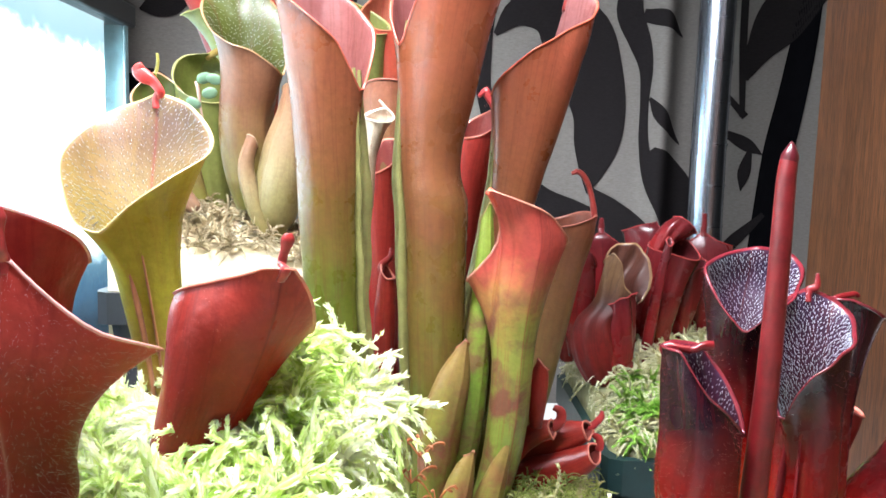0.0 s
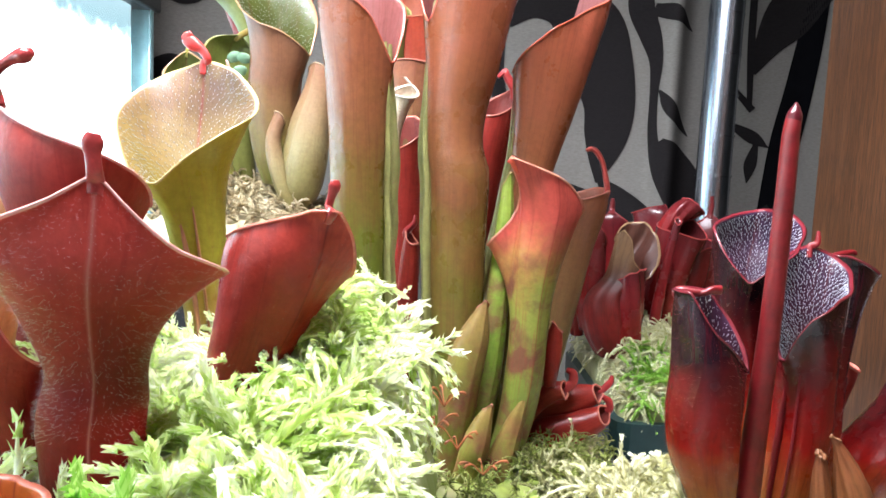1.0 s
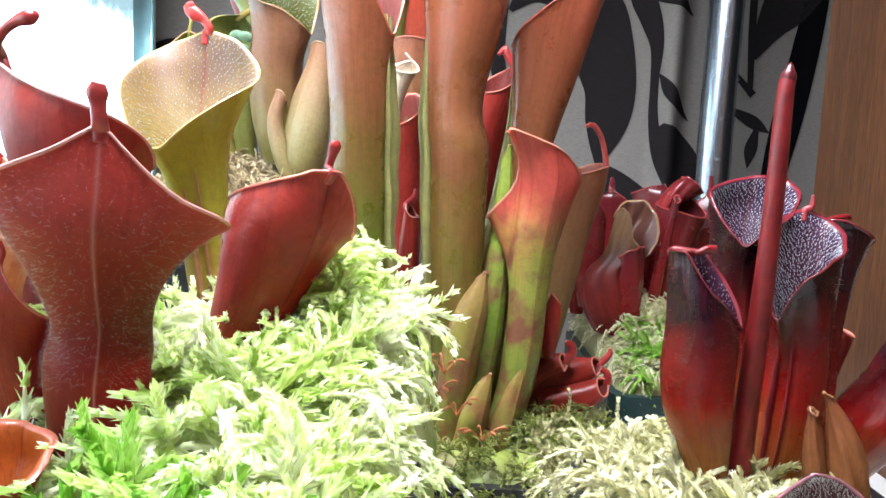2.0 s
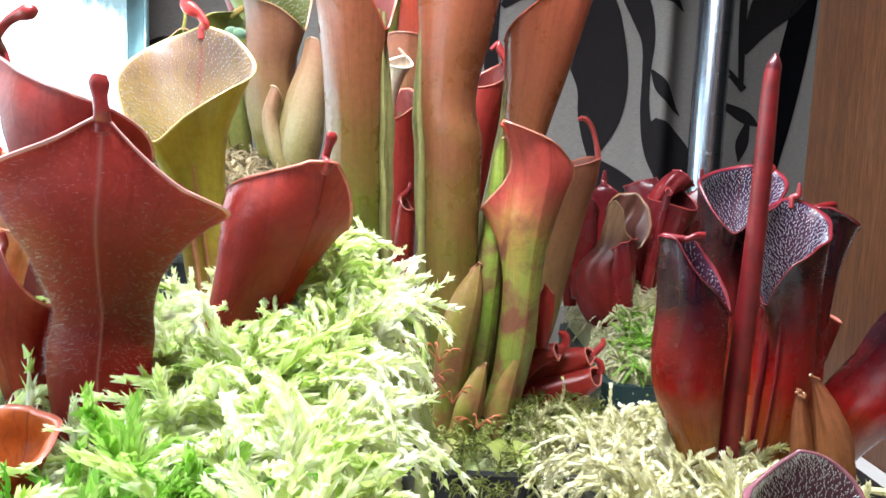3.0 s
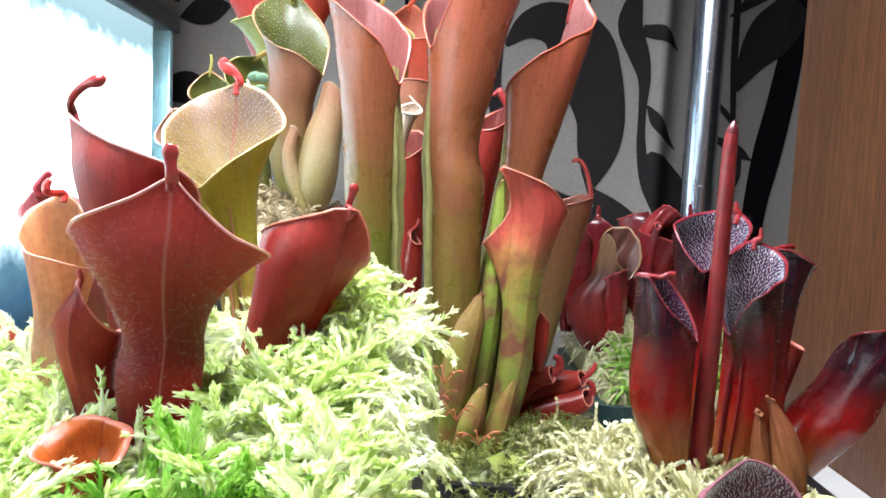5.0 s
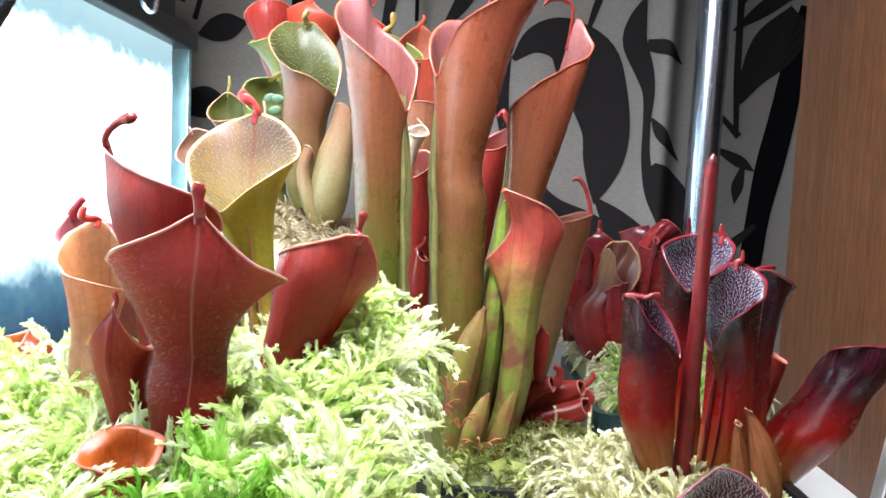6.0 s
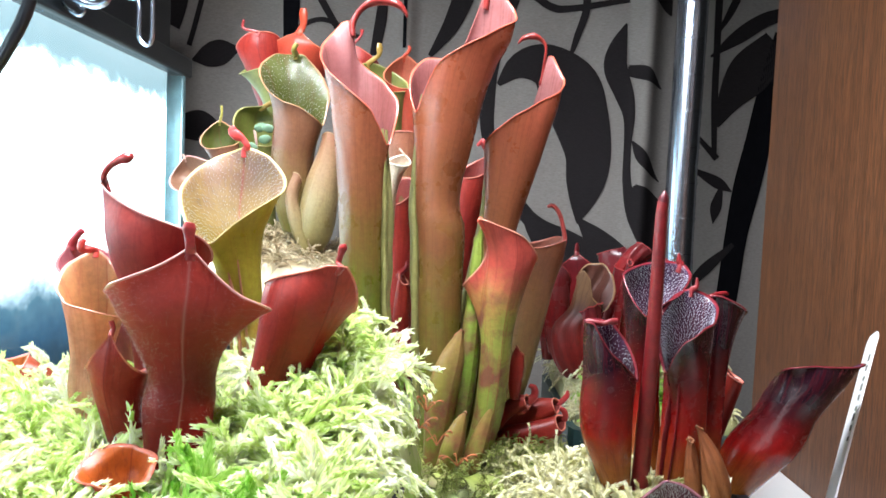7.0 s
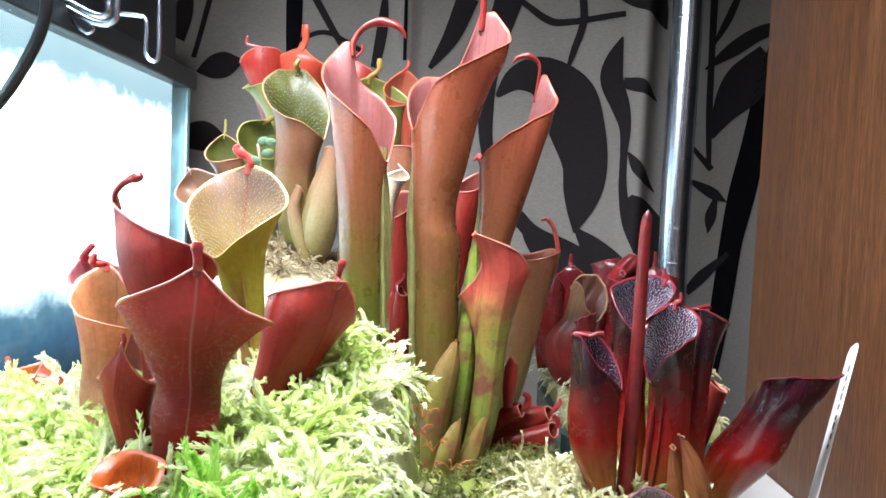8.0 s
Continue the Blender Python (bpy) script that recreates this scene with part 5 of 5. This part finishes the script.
pitcher(plant, [(11.86, 43, 8.87, 0.85), (12.09, 43, 12.33, 1.28), (12.59, 43, 14.92, 1.53), (12.75, 43, 16.27, 1.45), (12.96, 43, 16.77, 0.77)],
        0.819, 160, CRIMSON, 0.15, 1.2, [], shoulder=0.35)
pitcher(plant, [(15.08, 42, 7.54, 0.84), (15.14, 42, 10.93, 1.17), (15.36, 42, 13.47, 1.42), (15.41, 42, 15.17, 1.5), (15.23, 42, 16.46, 0.92)],
        0.830, 170, CRIMSON, 0.18, 1.2, [(15.13, 41.09, 16.79, 0.15), (15.09, 41.09, 17.44, 0.12)], shoulder=0.35)
pitcher(plant, [(7.06, 38.5, 9.19, 0.39), (6.88, 38.5, 11.16, 0.55), (6.69, 38.5, 12.73, 0.62), (6.77, 38.5, 13.89, 0.39)],
        0.836, -60, CRIMSON, 0.0, 1.4, [])
pitcher(plant, [(8.69, 36.5, 8.58, 0.91), (8.45, 36.5, 9.64, 1.28), (8.21, 36.5, 10.96, 1.31), (8.25, 36.5, 11.96, 1.14), (9.01, 36.5, 12.97, 0.98), (9.24, 36.5, 13.97, 0.94), (9.57, 36.5, 14.96, 1.07), (9.77, 36.5, 16, 0.87)],
        0.672, 40, DEAD, 0.1, 1.0, [], dry=0.10, level=1.0,
        mouth=[(-153.6, 15.75, 1.1), (-90, 14.75, 1.15), (-58, 15.48, 1.2), (-27.2, 14.93, 1), (5.3, 13.74, 1), (73.6, 12.65, 1.1), (85, 14.04, 1.67), (104.1, 15.16, 1.2), (152.9, 15.85, 1)], spoon_at=-153.6)
pitcher(plant, [(9.42, 36, 8.34, 0.52), (9.25, 36, 10.21, 0.82), (9.3, 36, 12.09, 0.82), (9.31, 36, 13.46, 0.74)],
        0.848, -120, CRIMSON, 0, 1.0, [], dry=0.12)
pitcher(plant, [(10.82, 37, 8.16, 0.23), (11.05, 37, 10.86, 0.3), (11.48, 37, 13.94, 0.26), (11.92, 37, 16.22, 0.19)],
        0.952, 0, CRIMSON, 0, 1.0, [])
pitcher(plant, [(13.3, 40, 8.76, 0.4), (13.48, 40, 11.21, 0.8), (13.76, 40, 13.25, 0.97), (14.01, 40, 15.03, 0.88)],
        0.842, -60, CRIMSON, 0.1, 1.0, [(14.06, 40.44, 15.56, 0.12)], dry=0.08)
pitcher(plant, [(7.87, 37.5, 9.83, 0.31), (7.89, 37.5, 11.77, 0.46), (7.68, 37.5, 13.5, 0.46), (7.68, 37.5, 14.64, 0.31)],
        0.842, 60, CRIMSON, 0.1, 1.0, [(7.5, 37.65, 15.21, 0.09), (7.41, 37.65, 15.51, 0.06)], dry=0.15)
pitcher(plant, [(11.28, 39.5, 14.4, 0.4), (12.37, 39.5, 16.05, 0.64), (13.13, 39.5, 16.64, 0.72), (13.89, 39.5, 16.84, 0.48)],
        0.790, -100, CRIMSON, 0, 1.0, [], dry=0.1)

plant = thing("pitcher_plant", (-10.53, 38.5, 15.48), "olive and brown pitcher plant in dried moss", "plant")
pitcher(plant, [(-10.39, 38.5, 17.06, 0.79), (-10.56, 38.5, 18.63, 1.18), (-10.7, 38.5, 20.58, 1.41), (-10.72, 38.5, 22.14, 1.45), (-10.57, 38.5, 23.7, 1.49), (-10.66, 38.5, 25.24, 1.37), (-10.71, 38.5, 26.78, 1.37), (-10.8, 38.5, 29.28, 1.36)],
        0.629, 75, OLIVEBROWN, 0.16, 1.2, [(-11.09, 39.59, 29.45, 0.21), (-10.87, 39.59, 29.85, 0.18)], hair=1400, hair_size=1.25, level=1.0,
        mouth=[(-148.7, 29.59, 2.53), (-120, 28.78, 2.39), (-90, 27.85, 2.27), (-50.2, 26.31, 1.96), (-9.8, 25.45, 1.9), (24.7, 25.15, 1.8), (50.1, 24.54, 2.18), (80, 24.05, 1.9), (105, 25.99, 2.27), (130.1, 27.65, 2.11), (174.7, 29.32, 1.9)], spoon_at=-170)
pitcher(plant, [(-9.32, 38, 15.57, 0.54), (-9.05, 38, 16.76, 1.16), (-8.8, 38, 18.52, 1.35), (-8.48, 38, 20.47, 1.16), (-8.08, 38, 22.22, 0.85), (-7.86, 38, 23.63, 0.7)],
        0.871, 150, TAN, 0.05, 1.2, [])
pitcher(plant, [(-9.27, 37.2, 15.63, 0.3), (-9.99, 37.2, 17.52, 0.46), (-10.36, 37.2, 19.41, 0.42), (-9.96, 37.2, 20.94, 0.34)],
        0.893, 150, TAN, 0, 1.2, [])
pitcher(plant, [(-12.9, 41, 16.43, 0.66), (-13.5, 41, 19.71, 0.98), (-13.72, 41, 21.75, 1.23), (-13.86, 41, 23.41, 1.48), (-13.77, 41, 25.13, 1.39), (-13.28, 41, 25.69, 0.74)],
        0.675, 25, GREENOLIVE, 0.1, 1.1, [(-13.04, 41.67, 26.11, 0.16), (-12.89, 41.67, 26.36, 0.09)])
pitcher(plant, [(-13.71, 40, 17.26, 0.48), (-14.69, 40, 20.05, 0.72), (-15.56, 40, 21.82, 0.97), (-16.17, 40, 23.44, 1.09), (-16.16, 40, 24.55, 0.64)],
        0.718, 20, OLIVEBROWN, 0.15, 1.3, [(-16.26, 40.6, 25.07, 0.09), (-16.31, 40.6, 25.59, 0.08)])
pitcher(plant, [(-13.15, 37.8, 16.97, 0.38), (-14.75, 37.8, 18.45, 0.85), (-16.36, 37.8, 19.93, 1.23), (-17.63, 37.8, 20.99, 1.31), (-17.89, 37.8, 21.84, 0.85)],
        0.632, 15, PINKBROWN, 0.1, 1.2, [(-18.21, 38.62, 21.98, 0.07)])
pitcher(plant, [(-13.13, 45, 21.1, 0.53), (-13.72, 45, 25.48, 0.88), (-14.33, 45, 28.08, 1.24), (-14.93, 45, 30.23, 1.41), (-15, 45, 31.53, 1.15)],
        0.894, -170, RED, 0.25, 1.0, [(-15.87, 43.87, 31.75, 0.1), (-15.89, 43.87, 32.35, 0.1)])
pitcher(plant, [(-12.92, 44, 22.37, 0.43), (-13.48, 44, 26.23, 0.78), (-14.06, 44, 28.14, 1.21), (-14.79, 44, 29.63, 1.3)],
        0.854, 20, GREENOLIVE, 0.3, 1.2, [(-15.26, 45.22, 30.48, 0.13), (-15.46, 45.22, 31.13, 0.17)])
pitcher(plant, [(-11.57, 46, 21.21, 0.72), (-11.74, 46, 26.12, 1.17), (-11.93, 46, 29.22, 1.8), (-11.8, 46, 30.81, 2.16), (-11.58, 46, 31.78, 1.62)],
        0.839, 172, SCARLET, 0.2, 1.2, [(-11.56, 44.4, 32.38, 0.26), (-11.58, 44.4, 32.98, 0.33), (-11.6, 44.4, 33.49, 0.26)], shoulder=0.3)
pitcher(plant, [(-4.49, 44, 18.4, 0.69), (-4.92, 44, 22.71, 1.04), (-5.4, 44, 26.13, 1.56), (-5.77, 44, 28.62, 1.91), (-6.04, 44, 29.96, 1.39)],
        0.745, 30, GREENOLIVE, 0.15, 1.3, [(-5.97, 45.2, 30.4, 0.17), (-5.9, 45.2, 30.93, 0.27), (-5.91, 45.2, 31.32, 0.17)], hair=120)
pitcher(plant, [(-2.82, 45, 18.46, 0.71), (-3.24, 45, 23.28, 1.06), (-3.51, 45, 26.77, 1.41), (-3.74, 45, 29.04, 1.5), (-3.73, 45, 30.61, 0.88)],
        0.759, 20, SCARLET, 0.15, 1.3, [(-3.66, 45.83, 31.05, 0.13), (-3.76, 45.83, 31.36, 0.1)])
pitcher(plant, [(-2.69, 36, 16.4, 0.82), (-2.82, 36, 19.73, 1.11), (-2.89, 36, 22.32, 1.33), (-2.85, 36, 23.68, 1.26)],
        0.930, -170, BROWN, 0.1, 1.2, [])
pitcher(plant, [(-7.2, 47, 21.43, 0.64), (-7.57, 47, 26.41, 1.1), (-7.87, 47, 29.56, 1.46), (-7.95, 47, 31.13, 1.1)],
        0.839, 170, RED, 0.2, 1.3, [(-7.45, 45.92, 32.02, 0.1), (-7.38, 45.92, 32.47, 0.17)])

# flower stalk of the purple plant
v, fc = swept(np.array([(*(7.69, 16.5, 7.11), 0.36), (*(7.79, 16.5, 10.7), 0.32), (*(7.82, 16.2, 14.3), 0.27), (*(7.8, 16, 17.34), 0.235), (*(7.82, 16, 19.25), 0.21), (*(7.87, 16, 19.8), 0.17), (*(7.88, 16, 19.95), 0.07)]) * CM, 14, 40)
stalk = thing("flower_stalk", (7.69, 16.5, 7.11), "smooth red upright stalk rising among purple tubes", "stalk")
tv, tf = swept(np.array([(*(7.83, 16, 19.33), 0.16), (*(7.86, 16, 19.72), 0.192), (*(7.88, 16, 19.97), 0.09), (*(7.88, 16, 20.08), 0.02)]) * CM, 14, 10)
link_mesh("tip", tv, tf, plain_mat("stalk_tip", (0.07, 0.006, 0.010), 0.3, var=0.3, scale=200), stalk, "dark pointed tip")
link_mesh("stem", v, fc, plain_mat("stalk_skin", (0.15, 0.007, 0.009), 0.42, var=0.35, scale=200, coat=0.0), stalk)

# plant label
LABEL_WHITE = plain_mat("label_plastic", (0.80, 0.80, 0.80), 0.35, var=0.04, scale=80)
INK = plain_mat("label_ink", (0.16, 0.17, 0.14), 0.6, var=0.2)
tag = thing("plant_label", (17.6, 21.5, 6.89), "white plastic plant label stuck in the pot", "label")
lx, ly, lz = (17.22, 21, 7.28)
tx, ty, tz = (19.99, 23.5, 14.13)
a, b = Vector((lx, ly, lz)) * CM, Vector((tx, ty, tz)) * CM
a = a - (b - a) * 0.35
up = (b - a).normalized()
wide = Vector((0.34, 0.94, 0)).normalized()
wide = (wide - up * wide.dot(up)).normalized()
thin = up.cross(wide).normalized()
bm = bmesh.new()
L = (b - a).length
outline = [(0, -0.002), (0.02, -0.0075), (L - 0.003, -0.0075), (L, -0.0045), (L, 0.0045), (L - 0.003, 0.0075), (0.02, 0.0075), (0, 0.002)]
f1 = [bm.verts.new(a + up * s + wide * w + thin * 0.0004) for s, w in outline]
f2 = [bm.verts.new(a + up * s + wide * w - thin * 0.0004) for s, w in outline]
bm.faces.new(f1)
bm.faces.new(f2[::-1])
for k in range(len(outline)):
    q = (k + 1) % len(outline)
    bm.faces.new((f1[q], f1[k], f2[k], f2[q]))
part("strip", bm, LABEL_WHITE, tag)
for k in range(9):
    s = L * (0.50 + 0.045 * k)
    c = a + up * s - wide * 0.0042 + thin * 0.0005
    bm = bmesh.new()
    q = [bm.verts.new(c + up * du + wide * dw + thin * dt) for dt in (0.0, 0.0002) for du, dw in ((0, -0.0013), (0.0020 + 0.0006 * (k % 3), -0.0013), (0.0020 + 0.0006 * (k % 3), 0.0009), (0, 0.0009))]
    for face in ((3, 2, 1, 0), (4, 5, 6, 7), (0, 1, 5, 4), (1, 2, 6, 5), (2, 3, 7, 6), (3, 0, 4, 7)):
        bm.faces.new([q[n] for n in face])
    part("ink_bar", bm, INK, tag)

# seedling with round mint-green leaves among the olive tubes
seedling = thing("seedling", (-12.72, 37.5, 20.85), "tiny seedling with round mint-green leaves", "plant")
MINT = plain_mat("mint_leaf", (0.20, 0.32, 0.20), 0.5, var=0.15, scale=200, through_light=0.25)
for place, tilt in (((-13.07, 37.2, 22.57), 20), ((-12.24, 37.2, 23.09), -15), ((-12.2, 37.8, 23.87), 10), ((-12.8, 38, 23.94), -25)):
    bm = bmesh.new()
    bmesh.ops.create_uvsphere(bm, u_segments=14, v_segments=8, radius=1.0)
    m = Matrix.Translation(Vector(place) * CM) @ Euler((radians(25), radians(tilt), 0)).to_matrix().to_4x4() @ Matrix.Diagonal((0.0042, 0.0012, 0.0030, 1))
    bmesh.ops.transform(bm, matrix=m, verts=bm.verts[:])
    part("leaf", bm, MINT, seedling, "", True)
v, fc = swept(np.array([(*(-12.49, 37.8, 20.87), 0.06), (*(-12.78, 37.6, 22), 0.05), (*(-12.92, 37.4, 23.31), 0.09), (*(-13.04, 37.4, 23.68), 0.05)]) * CM, 8, 12)
link_mesh("stem", v, fc, PINKBROWN["spoon"], seedling)

# tiny sundew seedlings on the low moss
SUNDEW = plain_mat("sundew_red", (0.42, 0.13, 0.05), 0.4, var=0.3, scale=300, through_light=0.2)
rng = np.random.default_rng(41)
for place in ((-0.46, 22.5, 9.81), (-0.76, 22.2, 9.08), (0.07, 22.2, 8.36), (1.04, 22.6, 7.32)):
    sundew = thing("sundew_seedling", place, "tiny orange-red sundew seedling with curled stalks", "plant", "sundew seedlings in the middle pot")
    root = Vector(place) * CM
    for k in range(5):
        a = 1.26 * k + rng.uniform(0, 0.6)
        le = rng.uniform(0.004, 0.009)
        side = Vector((math.cos(a), math.sin(a) * 0.6, 0))
        tip = root + side * le + Vector((0, 0, le * rng.uniform(0.5, 1.1)))
        v, fc = swept([(*root, 0.0003), (*(root + (tip - root) * 0.6 + Vector((0, 0, 0.0015))), 0.00025), (*tip, 0.0006), (*(tip + side * 0.0012 - Vector((0, 0, 0.0008))), 0.0004)], 6, 10)
        link_mesh("stalk", v, fc, SUNDEW, sundew)
